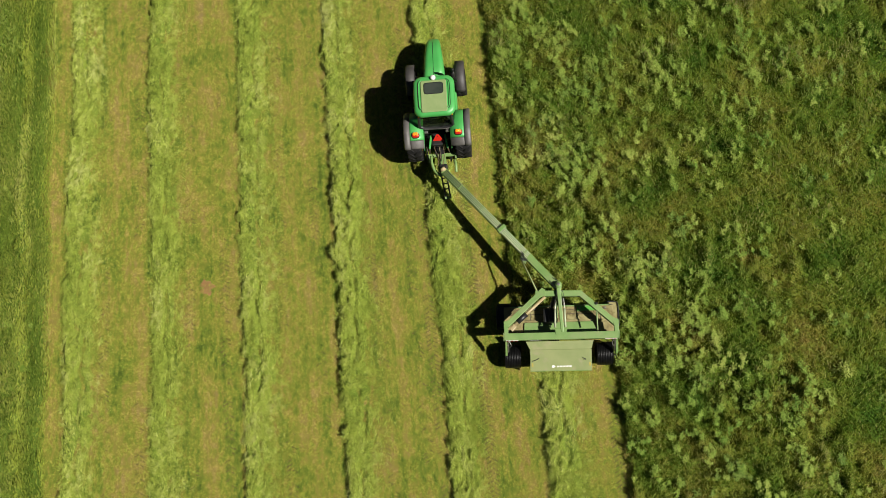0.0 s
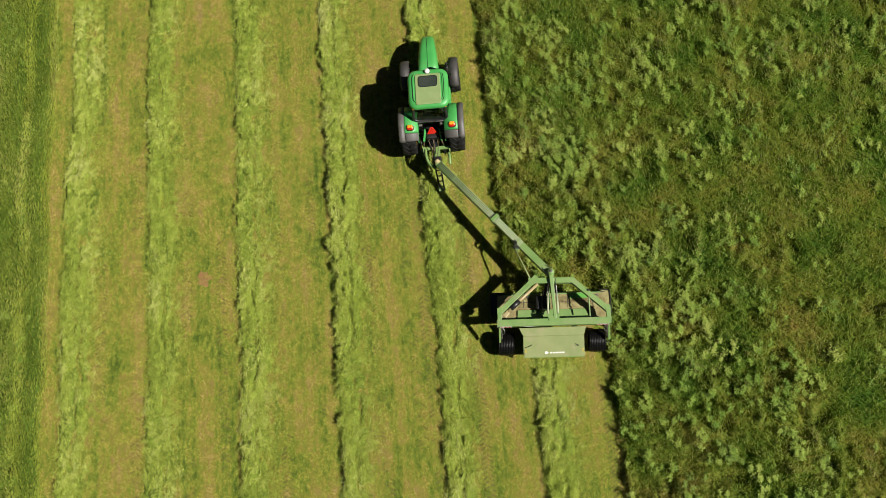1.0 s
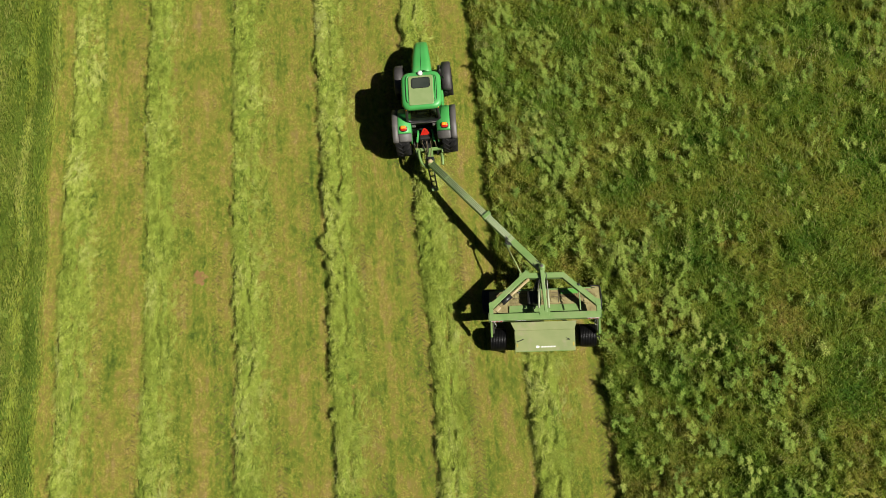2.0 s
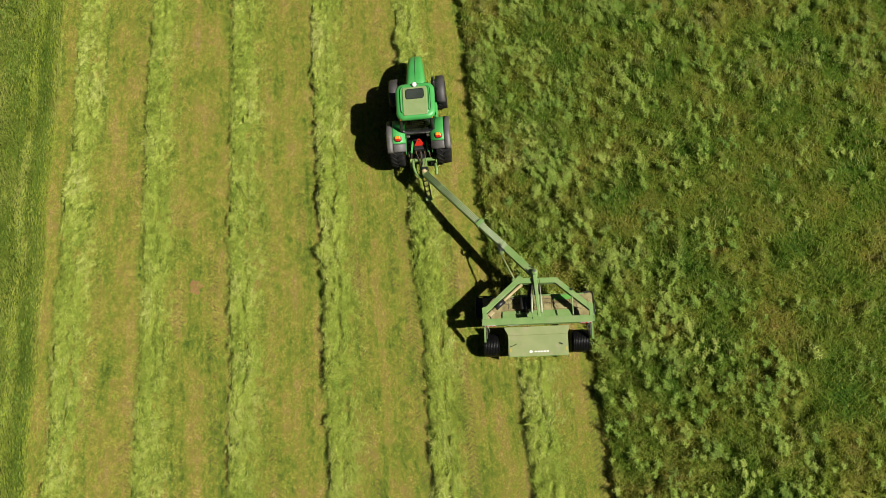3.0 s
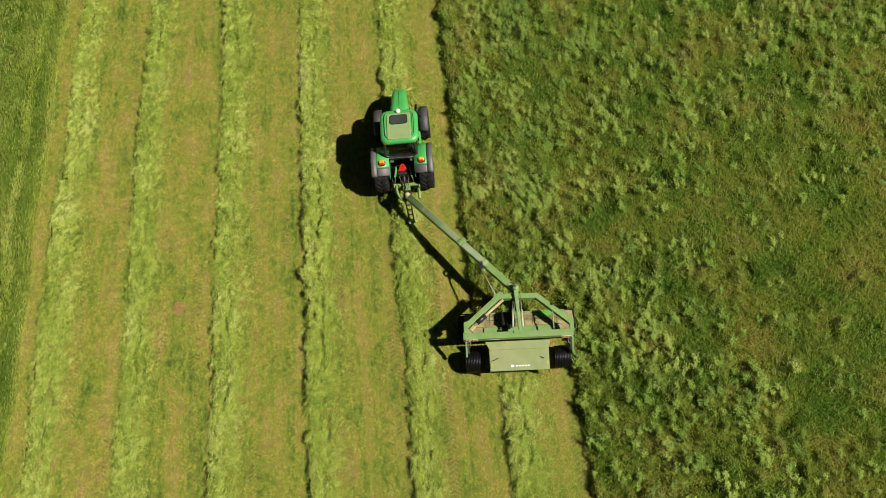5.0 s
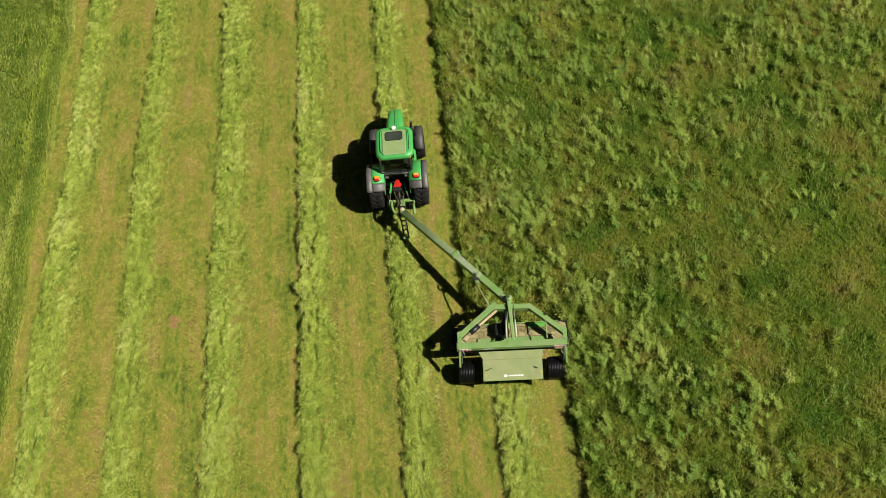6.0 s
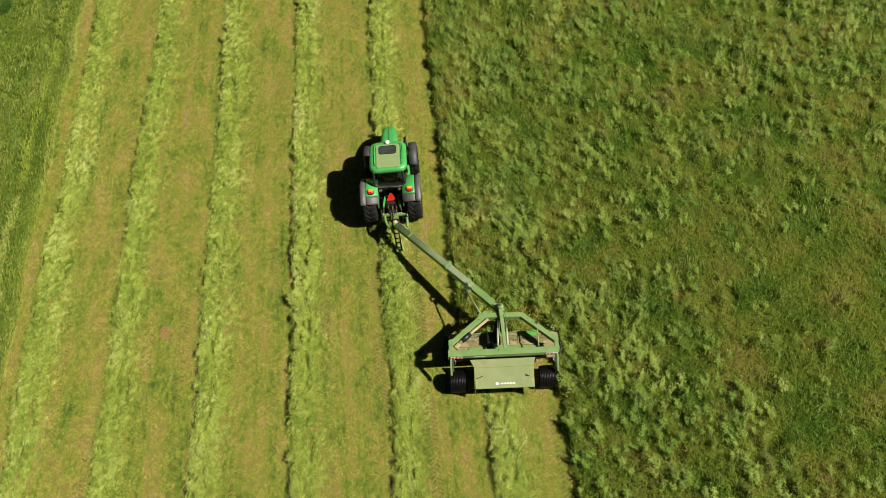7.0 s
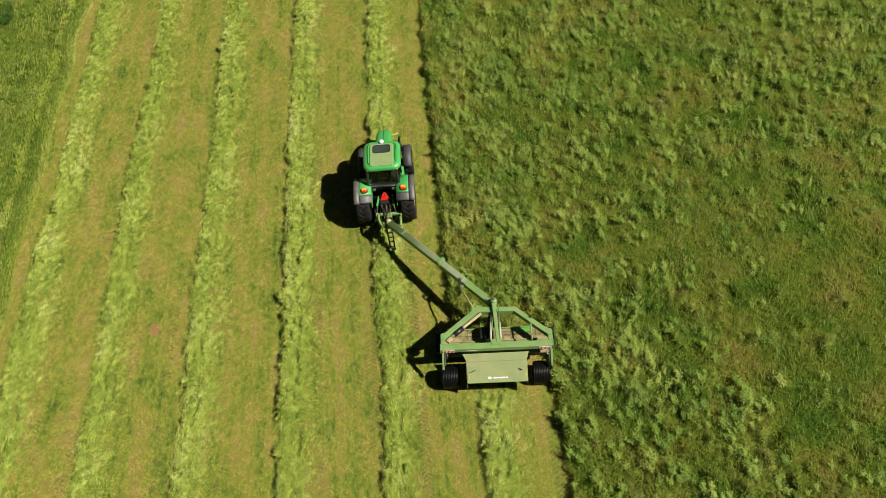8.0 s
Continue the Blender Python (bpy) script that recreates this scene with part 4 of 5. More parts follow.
    ringp = [(0.2 * math.cos(a), 1.22 + 0.17 * math.sin(a), 2.08 + 0.1 * math.sin(a)) for a in (k * math.tau / 20 for k in range(21))]
    part("steering_wheel", tube(ringp, 0.016, 6), BLACK, cab)
    part("side_console", box(0.2, 0.7, 0.22, (0.42, 0.6, 1.85), 0.05), PLASTIC, cab)
    # roof: a rounded shell, a raised rim on both sides and a pale panel with a hatch
    cy, w, l = 0.91, 1.54, 1.60
    lev = [(2.44, 0.90, 0.9), (2.47, 0.99, 0.985), (2.54, 1.0, 1.0), (2.61, 0.985, 0.985), (2.665, 0.92, 0.94), (2.69, 0.80, 0.86)]
    roof = part("roof", loft([rounded_flat(0.03, cy, w * a, l * b_, 0.31, z, 8) for z, a, b_ in lev]), TRACTOR_GREEN, t, "bright green rounded cab roof", True)
    for s in (-1, 1):
        path = curve([(0.03 + s * 0.50, cy + 0.60, 2.69), (0.03 + s * 0.585, cy + 0.45, 2.69), (0.03 + s * 0.59, cy - 0.1, 2.69), (0.03 + s * 0.56, cy - 0.50, 2.69), (0.03 + s * 0.36, cy - 0.60, 2.692)], 6)
        part("roof_groove", tube([(p[0], p[1], p[2] + 0.006) for p in path], 0.014, 6), BLACK, roof, "dark groove in the roof")
        part("roof_rim", tube([(p[0] - s * 0.035, p[1], p[2] + 0.004) for p in path[:-3]], 0.024, 8), TRACTOR_GREEN, roof, smooth=True)
        part("indicator", box(0.11, 0.05, 0.055, (0.03 + s * 0.585, 0.175, 2.50), 0.012, (0, 0, -s * 14)), AMBER, roof, "amber rear indicator")
        part("roof_lamp", box(0.16, 0.05, 0.08, (0.03 + s * 0.45, 1.70, 2.56), 0.015), GLASS, roof)
    part("roof_panel", loft([rounded_flat(0.03, 0.855, 0.95, 1.26, 0.07, 2.66), rounded_flat(0.03, 0.855, 0.95, 1.26, 0.07, 2.712), rounded_flat(0.03, 0.855, 0.91, 1.22, 0.06, 2.722)]), ROOF_PALE, roof, "pale olive roof panel")
    hatch = part("roof_hatch", loft([rounded_flat(0.03, 1.16, 0.68, 0.42, 0.09, 2.715), rounded_flat(0.03, 1.16, 0.68, 0.42, 0.09, 2.732), rounded_flat(0.03, 1.16, 0.66, 0.40, 0.085, 2.736)]), DARK_GLASS, roof, "dark tinted roof hatch")
    part("hatch_backing", loft([rounded_flat(0.03, 1.16, 0.60, 0.34, 0.08, 2.7), rounded_flat(0.03, 1.16, 0.60, 0.34, 0.08, 2.7255)]), PLASTIC, hatch)
    part("hatch_frame", tube([*rounded_flat(0.03, 1.16, 0.70, 0.44, 0.1, 2.73), rounded_flat(0.03, 1.16, 0.70, 0.44, 0.1, 2.73)[0]], 0.014, 6), BLACK, hatch)
    beacon = part("beacon", lathe([(0.002, 2.80), (0.07, 2.79), (0.095, 2.765), (0.1, 2.73), (0.1, 2.70)], 18, None, "z", (0.03, 1.58, 0)), WHITE, roof, "white beacon dome", True)
    part("beacon_base", lathe([(0.1, 2.72), (0.11, 2.70), (0.11, 2.66)], 18, None, "z", (0.03, 1.58, 0)), STEEL, beacon)
    # exhaust and mirrors
    ex = part("exhaust", tube(curve([(0.62, 2.02, 1.3), (0.70, 1.98, 1.5), (0.74, 1.95, 2.0), (0.74, 1.94, 2.45), (0.78, 1.9, 2.6)], 6), 0.05, 12), BLACK, t, "black upright exhaust pipe", True)
    part("heat_shield", tube([(0.74, 1.95, 1.75), (0.74, 1.94, 2.3)], 0.075, 12), BLACK, ex, smooth=True)
    for s in (1,):
        arm = part("mirror_arm", tube(curve([(s * 0.6, 1.66, 2.3), (s * 0.78, 1.74, 2.34), (s * 0.84, 1.72, 2.22)], 5), 0.014, 6), BLACK, t)
        part("mirror", box(0.12, 0.04, 0.24, (s * 0.84, 1.70, 2.1), 0.015, (0, 0, -s * 10)), BLACK, arm, "black wing mirror")
    # wheels and guards
    for s in (-1, 1):
        wheel(t, "rear_wheel", s * 0.92, 0.0, 0.91, 0.58, 0.49, 22)
        wheel(t, "front_wheel", s * 0.95, 2.40, 0.64, 0.42, 0.34, 18, 2.0)
        g = part("front_mudguard", mudguard(2.37, 0.64, 0.76, s * 0.78, s * 1.15, 27, 150, 0.025, 18, 0.07), SHADED_PLASTIC, t, "grey plastic front mudguard, shaded darker in its colour", True)
        part("guard_bracket", tube([(s * 0.79, 2.38, 1.34), (s * 0.62, 2.40, 1.15), (s * 0.6, 2.40, 0.8)], 0.025, 6), BLACK, g)
        f = part("rear_fender", mudguard(0.0, 0.89, 0.985, s * 0.5, s * 1.04, 38, 117, 0.03, 18, 0.03, 0.02), TRACTOR_GREEN, t, "bright green rear fender", True)
        part("fender_side", plate([(s * 0.52, 0.75, 1.15), (s * 0.52, 0.75, 1.52), (s * 0.52, 0.35, 1.77), (s * 0.52, -0.30, 1.78), (s * 0.52, -0.62, 1.58), (s * 0.52, -0.66, 1.2)], 0.03, 0.004), TRACTOR_GREEN, f)
        part("fender_flare", mudguard(0.0, 0.89, 0.975, s * 1.02, s * 1.26, 30, 138, 0.03, 20, 0.05, 0.02), PLASTIC, f, "dark grey plastic fender edge", True)
        part("fender_tail", mudguard(0.0, 0.89, 0.975, s * 0.5, s * 1.03, 117.5, 137, 0.03, 6, 0.02, 0.02), PLASTIC, f, "dark grey rear flap of the fender", True)
        lens = lambda cx, cy, w, l, z: [(p[0], p[1], p[2] + 0.32 * (p[1] + 0.28)) for p in rounded_flat(cx, cy, w, l, min(w, l) * 0.49, z, 5)]
        oval = lambda cx, cy, w, l, z, high: loft([lens(cx, cy, w * k, l * k, z + high * q) for k, q in ((1.0, 0.0), (1.0, 0.45), (0.86, 0.85), (0.5, 1.0))])
        lamp = part("tail_lamp", oval(s * 0.80, -0.28, 0.31, 0.21, 1.775, 0.09), BLACK, f, "black lamp housing", True)
        part("brake_lens", oval(s * 0.80, -0.28, 0.275, 0.175, 1.83, 0.06), RED_LENS, lamp, "red brake lens", True)
        for d in (-0.035, 0.05):
            part("indicator_lens", oval(s * 0.80 + d, -0.245, 0.15 if d < 0 else 0.09, 0.12, 1.868, 0.035), AMBER, lamp, "amber indicator lens", True)
    # rear linkage
    part("rear_housing", box(0.5, 0.5, 0.6, (0, -0.25, 0.95), 0.06), BLACK, t)
    part("pto_shield", box(0.34, 0.3, 0.04, (0, -0.6, 0.92), 0.012, (-10, 0, 0)), BLACK, t)
    sign = part("warning_triangle", plate([(-0.21, -0.33, 1.24), (0.21, -0.33, 1.24), (0.05, -0.2, 1.56), (-0.05, -0.2, 1.56)], 0.012, 0.003), RED, t, "red slow-vehicle triangle")
    part("sign_post", beam((0, -0.26, 1.2), (0, -0.22, 1.5), 0.05, 0.03, 0.004), BLACK, sign)
    for s in (-1, 1):
        part("lower_link", beam((s * 0.36, -0.2, 0.62), (s * 0.42, -0.98, 0.72), 0.06, 0.1, 0.01), BLACK, t)
        part("lift_arm", beam((s * 0.26, -0.1, 1.25), (s * 0.34, -0.62, 1.22), 0.07, 0.08, 0.012), TRACTOR_GREEN, t, "green lift arm")
        part("lift_rod", tube([(s * 0.34, -0.6, 1.2), (s * 0.4, -0.68, 0.75)], 0.03, 8), BROWN, t)
        part("stabiliser", tube([(s * 0.5, -0.25, 0.8), (s * 0.47, -0.85, 0.72)], 0.022, 8), STEEL, t)
    part("top_link", tube([(0.0, -0.4, 1.15), (0.02, -0.95, 1.0)], 0.035, 8), BROWN, t)
    for k, (x0, x1, h) in enumerate(((-0.12, -0.05, 1.2), (0.05, 0.02, 1.22), (0.14, 0.12, 1.18))):
        part("hydraulic_hose", tube(curve([(x0, -0.45, 1.12), (x0 * 1.3, -0.62, h), ((x0 + x1) / 2 + 0.05, -0.95, 1.12), (x1, -1.3, 1.2)], 6), 0.014, 6), HOSE if k % 2 else BROWN, t)


build_tractor()


# ---- the trailed mower: origin under the carrying beam's middle, y ahead ----
MOWER = pose(3.70, -7.92, 0, 0, 0, -4.1)
TO_MOWER = MOWER.inverted()


def at(x, y, z):
    """A place of the field in the mower's own frame."""
    return TO_MOWER @ Vector((x, y, z))


def ribbed_tyre(radius, width, inner):
    """A smooth flotation tyre with shallow grooves round it."""
    w = width / 2
    prof = [(inner, -w * 0.7), (inner + 0.05, -w * 0.95), (radius * 0.8, -w), (radius * 0.93, -w * 0.93)]
    for k in range(10):
        x = w * (-0.86 + 0.19 * k)
        crown = radius * (1 - 0.0018 * (k - 4.5) ** 2)
        prof += [(crown - 0.004, x - 0.024), (crown, x - 0.018), (crown, x + 0.014), (crown - 0.004, x + 0.020)]
    prof += [(radius * 0.93, w * 0.93), (radius * 0.8, w), (inner + 0.05, w * 0.95), (inner, w * 0.7)]
    return lathe(prof, 44)


def build_mower():
    m = thing("trailed_mower", MOWER, "wide faded-green trailed disc mower on an angled drawbar", "mower")
    # carrying frame
    cross = part("carrying_beam", beam((-2.0, -0.01, 1.50), (2.0, -0.01, 1.50), 0.25, 0.19, 0.02), MOWER_GREEN, m, "pale green box-section beam")
    for s in (-1, 1):
        part("end_cap", box(0.02, 0.28, 0.23, (s * 2.012, -0.01, 1.50), 0.006), MOWER_GREEN, cross)
        rib = part("corner_arm", beam((s * 1.92, 0.1, 1.52), (s * 1.92, 0.46, 1.55), 0.15, 0.2, 0.015), MOWER_GREEN, m)
        part("arm_plate", plate([(s * 1.82, 0.3, 1.664), (s * 2.0, 0.3, 1.664), (s * 2.0, 0.52, 1.664), (s * 1.80, 0.58, 1.664)], 0.015), MOWER_GREEN, rib)
        part("diagonal_arm", beam((s * 1.93, 0.36, 1.55), (s * 0.66, 1.52, 1.6), 0.19, 0.2, 0.015), MOWER_GREEN, m, "pale green diagonal frame arm")
        board = part("warning_board", box(0.42, 0.012, 0.13, (s * 1.72, -0.143, 1.49), 0.003), WHITE, m, "red and white striped warning board")
        for k in range(3):
            x = s * 1.72 - 0.15 + 0.14 * k
            part("red_stripe", plate([(x - 0.05, -0.1515, 1.43), (x + 0.02, -0.1515, 1.43), (x + 0.07, -0.1515, 1.55), (x, -0.1515, 1.55)], 0.002, 0), RED, board)
    part("front_arm", beam((-0.86, 1.5, 1.6), (0.72, 1.47, 1.6), 0.2, 0.2, 0.015), MOWER_GREEN, m)
    part("gusset", plate([(-0.98, 1.34, 1.712), (-0.62, 1.70, 1.712), (-0.5, 1.62, 1.712), (-0.5, 1.42, 1.712), (-0.78, 1.3, 1.712)], 0.02), MOWER_GREEN, m)
    post = part("tower", beam((-0.04, 1.75, 1.72), (0.05, 0.12, 1.54), 0.15, 0.28, 0.02, None, 0.10, 0.16), MOWER_GREEN, m, "pale green centre tower")
    part("tower_plate", plate([(-0.22, 0.24, 1.612), (0.22, 0.24, 1.612), (0.16, 0.0, 1.612), (-0.18, 0.0, 1.612)], 0.015), MOWER_GREEN, post)
    part("tower_fin", plate([(-0.13, 1.1, 1.3), (-0.13, 0.5, 1.3), (-0.13, 0.62, 1.62), (-0.13, 1.2, 1.72)], 0.03), MOWER_GREEN, post)
    head = part("pivot_head", lathe([(0.001, 1.94), (0.09, 1.93), (0.12, 1.88), (0.13, 1.5), (0.12, 1.4), (0.001, 1.4)], 18, None, "z", (-0.04, 1.76, 0)), MOWER_GREEN, m, "round drawbar pivot", True)
    part("pivot_pin", lathe([(0.001, 1.97), (0.05, 1.965), (0.06, 1.93)], 12, None, "z", (-0.04, 1.76, 0)), STEEL, head, "worn steel pivot pin")
    for x in (-0.2, 0.16):
        cyl = part("lift_cylinder", tube([(x, 0.3, 1.5), (x * 0.9, 0.95, 1.62)], 0.04, 10), PIPE, m, "pale painted hydraulic cylinder", True)
        part("cylinder_rod", tube([(x * 0.9, 0.94, 1.62), (x * 0.8, 1.3, 1.66)], 0.02, 8), STEEL, cyl)
    # swing cylinder across the left half
    a, b = Vector((-1.76, 0.3, 1.56)), Vector((-0.52, 1.38, 1.60))
    swing = part("swing_cylinder", tube([a.lerp(b, 0.12), b], 0.055, 12), TAN, m, "tan hydraulic cylinder tube", True)
    part("sleeve", tube([a.lerp(b, 0.2), a.lerp(b, 0.45)], 0.10, 14), BLACK, swing, "black protective sleeve", True)
    part("cylinder_eye", box(0.15, 0.24, 0.12, a.lerp(b, 0.02) + Vector((0.06, -0.02, 0)), 0.03, (0, 0, -40)), TAN, swing)
    part("linkage_strut", tube([(1.27, 0.15, 1.58), (1.26, 1.12, 1.66)], 0.025, 8), MOWER_GREEN, m)
    part("strut_head", box(0.07, 0.08, 0.08, (1.26, 1.08, 1.69), 0.015), BLACK, m)
    for k in range(2):
        part("frame_hose", tube(curve([(-0.2 + 0.04 * k, 1.4, 1.6), (-0.35, 1.0, 1.45), (-0.42 + 0.05 * k, 0.6, 1.3), (-0.35, 0.3, 1.4)], 5), 0.012, 6), HOSE, m)
    # cutting unit
    part("cutter_bar", box(3.5, 0.6, 0.3, (-0.05, 0.75, 0.3), 0.04), BLACK, m, "black disc cutter bar")
    bed = part("deck", box(3.9, 1.12, 0.05, (-0.05, 0.64, 0.84), 0.012), DECK, m, "dusty beige deck plates")
    part("deck_step", box(3.4, 0.05, 0.05, (-0.05, 0.66, 0.885), 0.012), DECK, bed)
    for v, w_ in ((0.90, 0.03), (1.06, 0.02)):
        part("deck_seam", box(3.6, w_, 0.012, (-0.05, v, 0.868), 0.003), BROWN, bed, "rusty deck seam")
    for x in (-1.05, -0.1, 0.55, 1.45):
        part("deck_joint", box(0.018, 0.5, 0.012, (x, 0.92, 0.868), 0.003), BLACK, bed)
        part("deck_latch", box(0.09, 0.05, 0.05, (x + 0.16, 1.1, 0.885), 0.01), STEEL, bed)
    part("deck_rail", tube([(-1.75, 1.17, 0.92), (1.75, 1.19, 0.92)], 0.025, 8), MOWER_GREEN, bed)
    part("rear_panel", plate([(-1.27, 0.60, 0.92), (1.16, 0.60, 0.92), (1.35, 0.12, 0.96), (-1.30, 0.12, 0.96)], 0.02, 0.005), MOWER_GREEN, m, "green panel behind the deck")
    for x0, x1 in ((-1.7, -1.33), (1.38, 1.72)):
        part("side_panel", plate([(x0, 0.58, 0.895), (x1, 0.58, 0.895), (x1, 0.16, 0.95), (x0, 0.16, 0.95)], 0.02, 0.005), DECK, m)
    part("access_panel", plate([(0.62, 1.0, 0.893), (1.26, 1.0, 0.893), (1.26, 1.2, 0.893), (0.62, 1.2, 0.893)], 0.015, 0.004), MOWER_BRIGHT, m, "fresh bright green access panel")
    gear = part("gearbox", box(0.5, 0.5, 0.4, (-0.35, 0.8, 1.05), 0.06), BLACK, m, "black angle gearbox")
    part("drive_shaft_guard", tube([(-0.35, 0.95, 1.1), (-0.15, 1.5, 1.3), (-0.06, 1.74, 1.36)], 0.08, 12), BLACK, gear)
    for s in (-1, 1):
        x0, x1 = s * 1.9, s * (2.26 if s < 0 else 2.12)
        y1 = 1.36 if s < 0 else 1.38
        path = curve([(x0 - s * 0.15, y1, 0.52), (x1 - s * 0.1, y1, 0.52), (x1, y1 - 0.12, 0.52), (x1, 0.62, 0.52), (x1 - s * 0.04, 0.48, 0.52), (x0, 0.44, 0.52)], 5)
        bow = part("guard_frame", tube(path, 0.022, 8), BLACK, m, "black tubular guard frame")
        part("guard_cloth", plate([(x0 - s * 0.1, y1 - 0.01, 0.495), (x1 - s * 0.03, y1 - 0.03, 0.495), (x1 - s * 0.02, 0.54, 0.495), (x0 - s * 0.1, 0.48, 0.495)], 0.012, 0), CLOTH if s < 0 else DECK, bow, "rubber guard cloth")
        part("side_skirt", box(0.015, 0.80, 0.44, (x1 - s * 0.01, 0.94, 0.27), 0.004), CLOTH, bow)
        # wheel arm, wheel and parking foot at each end
        arm = part("wheel_arm", beam((s * 1.93, -0.14, 1.44), (s * 1.94, -0.55, 0.96), 0.07, 0.12, 0.012), MOWER_GREEN, m, "pale green wheel arm")
        part("arm_cylinder", tube([(s * 1.86, -0.15, 1.46), (s * 1.87, -0.46, 1.06)], 0.032, 10), STEEL, arm, "steel lift cylinder")
        part("arm_loop", tube(curve([(s * 1.84, -0.14, 1.5), (s * 1.76, -0.28, 1.44), (s * 1.82, -0.36, 1.36), (s * 1.92, -0.24, 1.34)], 5), 0.014, 6), STEEL, arm)
        part("stub_axle", tube([(s * 1.99, -0.57, 0.42), (s * 1.4, -0.57, 0.42)], 0.05, 10), BLACK, arm)
        w = part("wheel", ribbed_tyre(0.42, 0.60, 0.22), TYRE_BLACK, m, "black rubber transport tyre", True)
        w.matrix_local = pose(-1.72 if s < 0 else 1.55, -0.53 if s < 0 else -0.48, 0.41)
        part("rim", rim(0.23, 0.42, 0.14, s), STEEL, w, "grey steel rim", True)
    part("front_skirt", box(3.9, 0.015, 0.55, (-0.05, 1.215, 0.62), 0.004), CLOTH, m, "black rubber front skirt")
    # rear hood in two bent sheets with a rolled edge
    shield = part("rear_hood", plate([(-1.25, -0.15, 1.31), (1.13, -0.15, 1.31), (1.045, -0.44, 1.22), (-1.10, -0.44, 1.22)], 0.012, 0.003), MOWER_PALE, m, "faded olive-green sheet metal hood")
    part("hood_sheet", plate([(-1.10, -0.442, 1.222), (1.045, -0.442, 1.222), (1.05, -1.15, 0.95), (-1.085, -1.15, 0.95)], 0.012, 0.003), MOWER_PALE, shield)
    part("hood_fold", tube([(-1.10, -0.442, 1.224), (1.045, -0.442, 1.224)], 0.010, 6), MOWER_PALE, shield)
    for x in (-1.10, 1.05):
        part("hood_side", plate([(x, -0.44, 1.22), (x, -1.15, 0.95), (x, -1.12, 0.45), (x, -0.42, 0.5)], 0.012, 0), MOWER_PALE, shield)
    part("hood_edge", tube([(-1.085, -1.152, 0.945), (1.05, -1.152, 0.945)], 0.014, 6), MOWER_GREEN, shield)
    slope = lambda x, y, d=0.006: (x, y, 1.222 + (y + 0.442) * (0.272 / 0.708) + d)
    crest = [slope(-0.30 + 0.065 * math.cos(q) * (1 + 0.15 * math.cos(3 * q)), -1.005 + 0.045 * math.sin(q)) for q in (k * math.tau / 14 for k in range(14))]
    part("crest_mark", plate(crest, 0.003, 0), WHITE, shield, "white printed mark")
    for k in range(5):
        x = -0.18 + 0.108 * k
        part("letter_bar", plate([slope(x, -1.032), slope(x + 0.080, -1.032), slope(x + 0.092, -0.984), slope(x + 0.012, -0.984)], 0.003, 0), WHITE, shield)
        part("beam_mark", box(0.06, 0.004, 0.05, (-1.05 + 0.08 * k, -0.139, 1.49), 0), WHITE, cross)
    for x, s in ((-0.93, 1), (0.86, -1)):
        part("hood_handle", tube(curve([slope(x - 0.12, -0.80 - 0.02 * s, 0.014), slope(x, -0.79, 0.02), slope(x + 0.13 * s, -0.73, 0.014)], 4), 0.011, 6), BLACK, shield)
    for x in (-1.03, 0.99):
        part("yellow_tag", plate([slope(x - 0.03, -1.0), slope(x + 0.03, -1.0), slope(x + 0.03, -0.88), slope(x - 0.03, -0.88)], 0.003, 0), TAG, shield)
    # drawbar from the tractor's linkage to the pivot
    p0, p1 = at(0.06, -1.22, 1.14), at(3.74, -6.16, 1.66)
    bar = part("drawbar", beam(p0, p1, 0.26, 0.2, 0.02), MOWER_GREEN, m, "long pale green drawbar")
    d = (p1 - p0).normalized()
    side = Vector((d.y, -d.x, 0)).normalized()
    up = side.cross(d)
    up = up if up.z > 0 else -up
    for k, off in enumerate((-0.09, -0.03, 0.03, 0.09)):
        part("hydraulic_pipe", tube([p0 + d * 0.1 + side * off + up * 0.118, p0.lerp(p1, 0.76) + side * off + up * 0.118], 0.016, 8), PIPE, bar, smooth=True)
    for k in range(4):
        q = p0.lerp(p1, 0.16 + 0.19 * k) + up * 0.136
        clamp = part("pipe_clamp", box(0.27, 0.05, 0.02, q, 0.004, (0, 0, math.degrees(math.atan2(side.y, side.x)))), STEEL if k == 2 else MOWER_GREEN, bar)
    q = p0.lerp(p1, 0.53) + up * 0.1
    part("joint_collar", beam(q - d * 0.07, q + d * 0.07, 0.34, 0.28, 0.02), MOWER_GREEN, bar)
    br = p0.lerp(p1, 0.73)
    lug = part("hose_bracket", plate([br + side * 0.05 + up * 0.05, br + side * 0.3 + d * 0.02 + up * 0.02, br + side * 0.26 + d * 0.3 + up * 0.02, br + side * 0.05 + d * 0.22 + up * 0.05], 0.03), MOWER_GREEN, bar)
    for k in range(3):
        o = 0.05 * k
        part("hose_loop", tube(curve([br + up * 0.13 + side * 0.06 + d * (o - 0.1), br + up * 0.24 + side * 0.12 + d * o, br + up * 0.17 + side * 0.26 + d * (0.08 + o), br + up * 0.1 + side * 0.1 + d * (0.18 + o)], 6), 0.016, 6), HOSE, lug)
    part("steering_rod", tube([br + side * 0.24 + d * 0.05, Vector((-0.80, 1.60, 1.68))], 0.03, 8), MOWER_PALE, m, "thin straight steering rod", True)
    for k in (-1, 1):
        part("pivot_hose", tube(curve([p0.lerp(p1, 0.95) + up * 0.11 + side * 0.07 * k, p1 + up * 0.16 + side * 0.12 * k, Vector((0.11 * k, 1.5, 1.80)), Vector((0.07 * k, 1.15, 1.66))], 6), 0.011, 6), HOSE, bar)
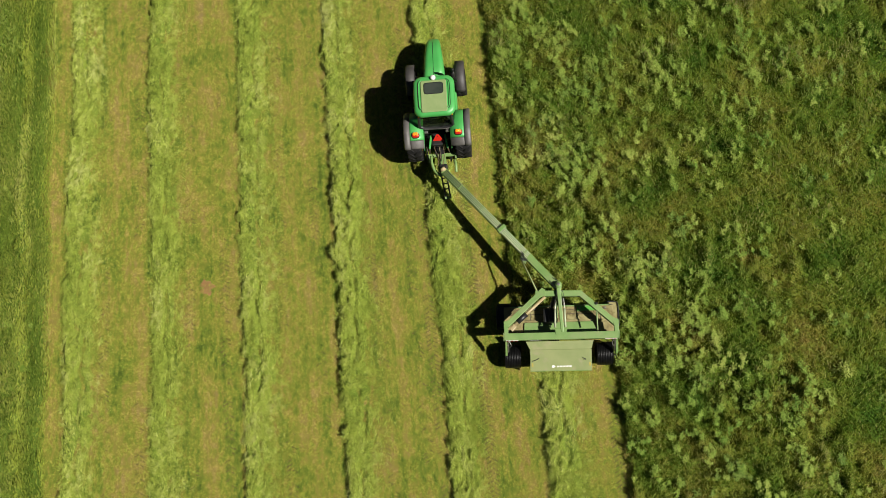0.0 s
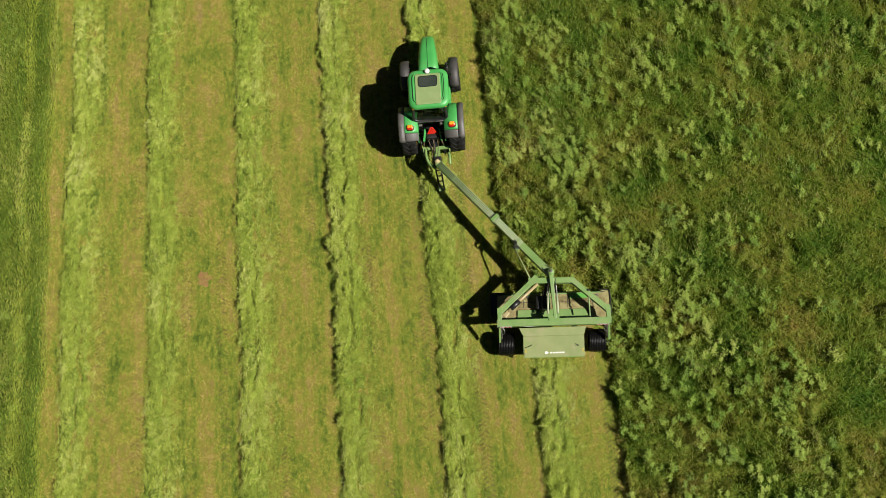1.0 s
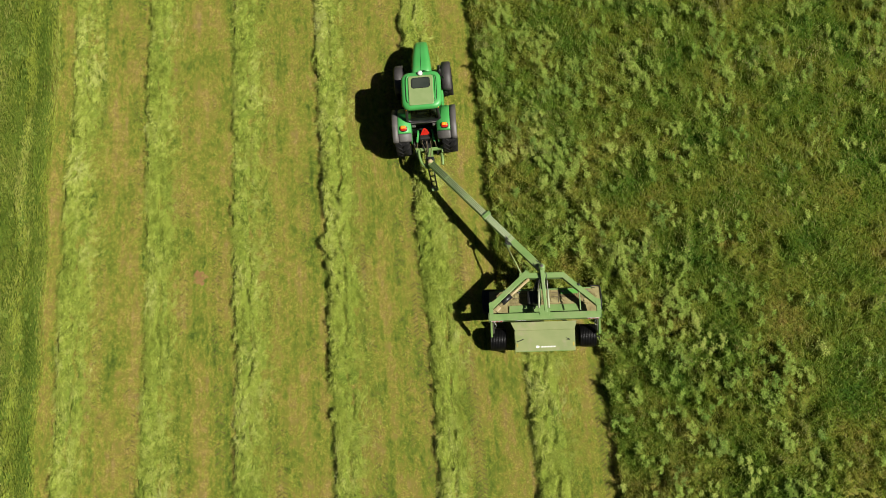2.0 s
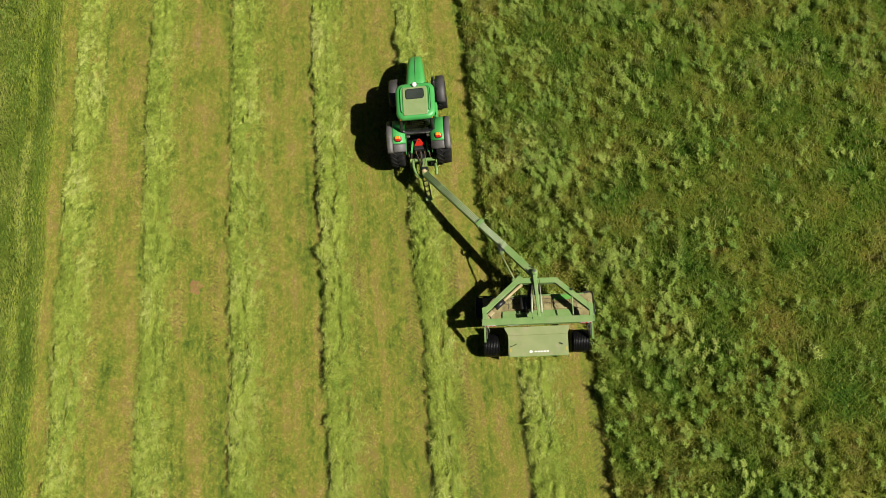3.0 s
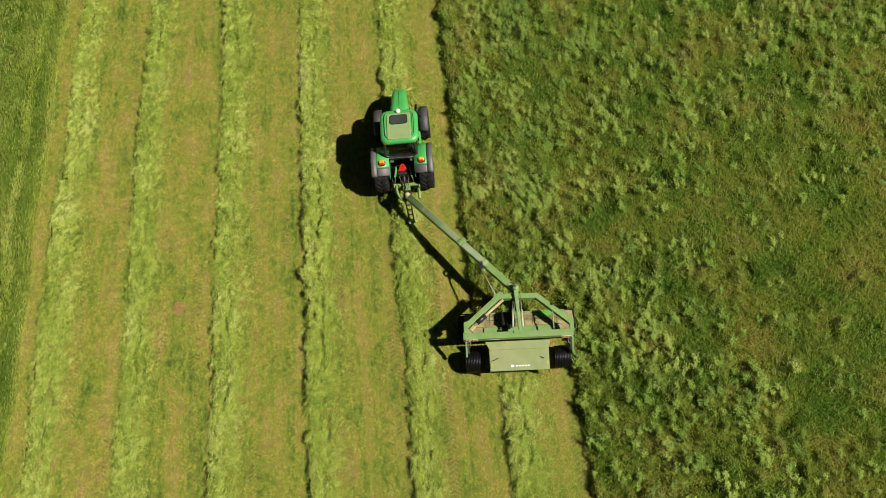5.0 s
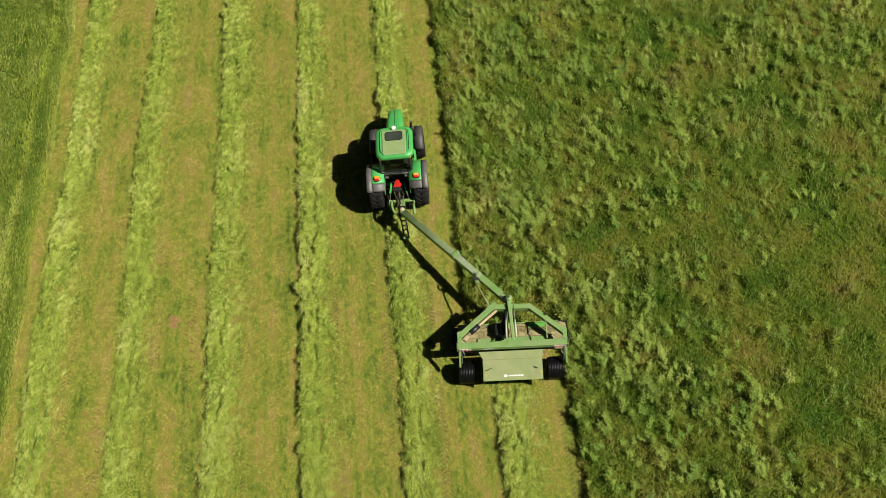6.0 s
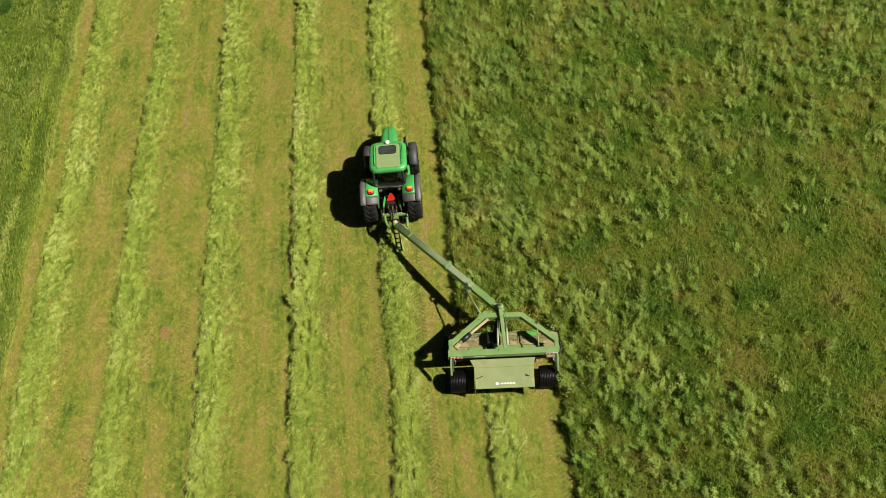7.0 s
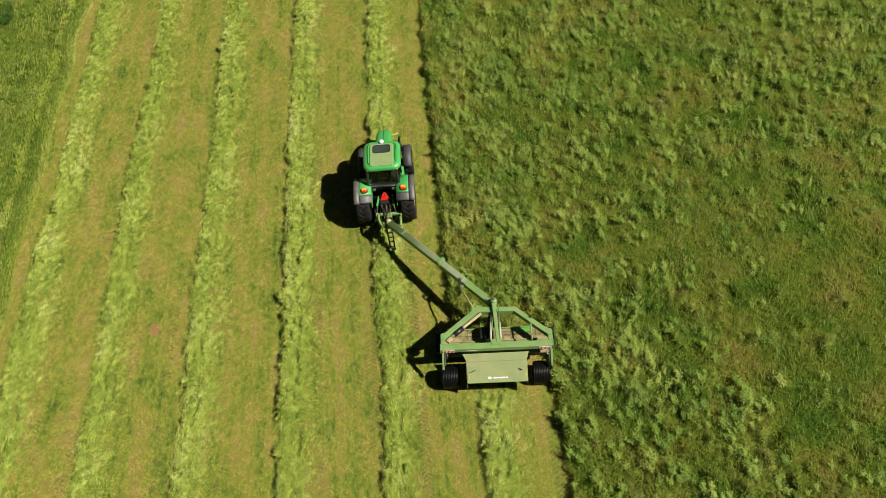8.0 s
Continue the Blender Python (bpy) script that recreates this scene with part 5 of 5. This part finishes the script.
    # headstock on the tractor's lower links
    part("hitch_bar", beam(at(-0.47, -0.45, 0.85), at(0.57, -0.49, 0.85), 0.12, 0.1, 0.015), MOWER_GREEN, m, "green headstock bar")
    for x in (-0.45, 0.55):
        part("hitch_cheek", beam(at(x, -0.40, 0.86), at(x, -0.66, 0.82), 0.05, 0.18, 0.01), MOWER_GREEN, m)
    part("headstock", beam(at(0.05, -0.5, 0.8), at(0.06, -1.2, 0.95), 0.24, 0.24, 0.02), MOWER_GREEN, m)
    turret = part("swivel_gearbox", box(0.32, 0.34, 0.36, at(0.06, -1.12, 1.02), 0.05), BLACK, m, "black swivel gearbox")
    part("swivel_collar", tube([at(0.04, -1.14, 1.2), at(0.07, -1.24, 1.27)], 0.1, 14), TAN, turret, "tan swivel collar", True)
    part("bent_arm", tube(curve([at(-0.38, -0.5, 0.9), at(-0.36, -0.85, 1.0), at(-0.26, -1.15, 1.0), at(-0.02, -1.36, 0.95)], 6), 0.055, 10), MOWER_GREEN, m, "bent green tube arm", True)
    part("bent_arm", tube(curve([at(0.50, -0.72, 0.86), at(0.53, -0.95, 0.95), at(0.52, -1.22, 0.9)], 6), 0.055, 10), MOWER_GREEN, m, "bent green tube arm", True)
    stand = part("parking_stand", tube([at(-0.08, -1.1, 0.72), at(0.02, -2.02, 0.48)], 0.03, 8), BLACK, m, "black folded parking stand")
    part("stand_rail", tube([at(0.13, -1.1, 0.72), at(0.19, -2.0, 0.48)], 0.03, 8), BLACK, stand)
    for k in range(4):
        f = 0.25 + 0.22 * k
        part("stand_rung", tube([at(-0.08 + 0.10 * f, -1.1 - 0.92 * f, 0.72 - 0.24 * f), at(0.13 + 0.06 * f, -1.1 - 0.9 * f, 0.72 - 0.24 * f)], 0.026, 8), MOWER_GREEN if k == 3 else BLACK, stand)
    part("stand_foot", box(0.26, 0.12, 0.03, at(0.11, -2.04, 0.47), 0.006, (14, 0, 4)), MOWER_GREEN, stand)


def deck_debris():
    """Loose cuttings that have blown onto the mower's deck."""
    n = 380
    u, v = rng.uniform(-1.8, 1.9, n), np.where(rng.rand(n) < 0.6, rng.uniform(0.62, 1.18, n), rng.uniform(0.88, 0.96, n))
    c, d = math.cos(radians(-4.4)), math.sin(radians(-4.4))
    x, y = 3.70 + c * u - d * v, -7.95 + d * u + c * v
    w, f = fronds(x, y, np.full(n, 0.872), rng.uniform(0.05, 0.16, n), np.clip(rng.normal(1.45, 0.1, n), 1.0, 1.56), rng.uniform(0, math.tau, n), rng.uniform(0.012, 0.03, n), np.zeros(n))
    stuff("grass_cuttings", w, f, 3, BROWN_STRAW, "dry loose cuttings scattered on the mower's deck", "cuttings")


build_mower()
deck_debris()
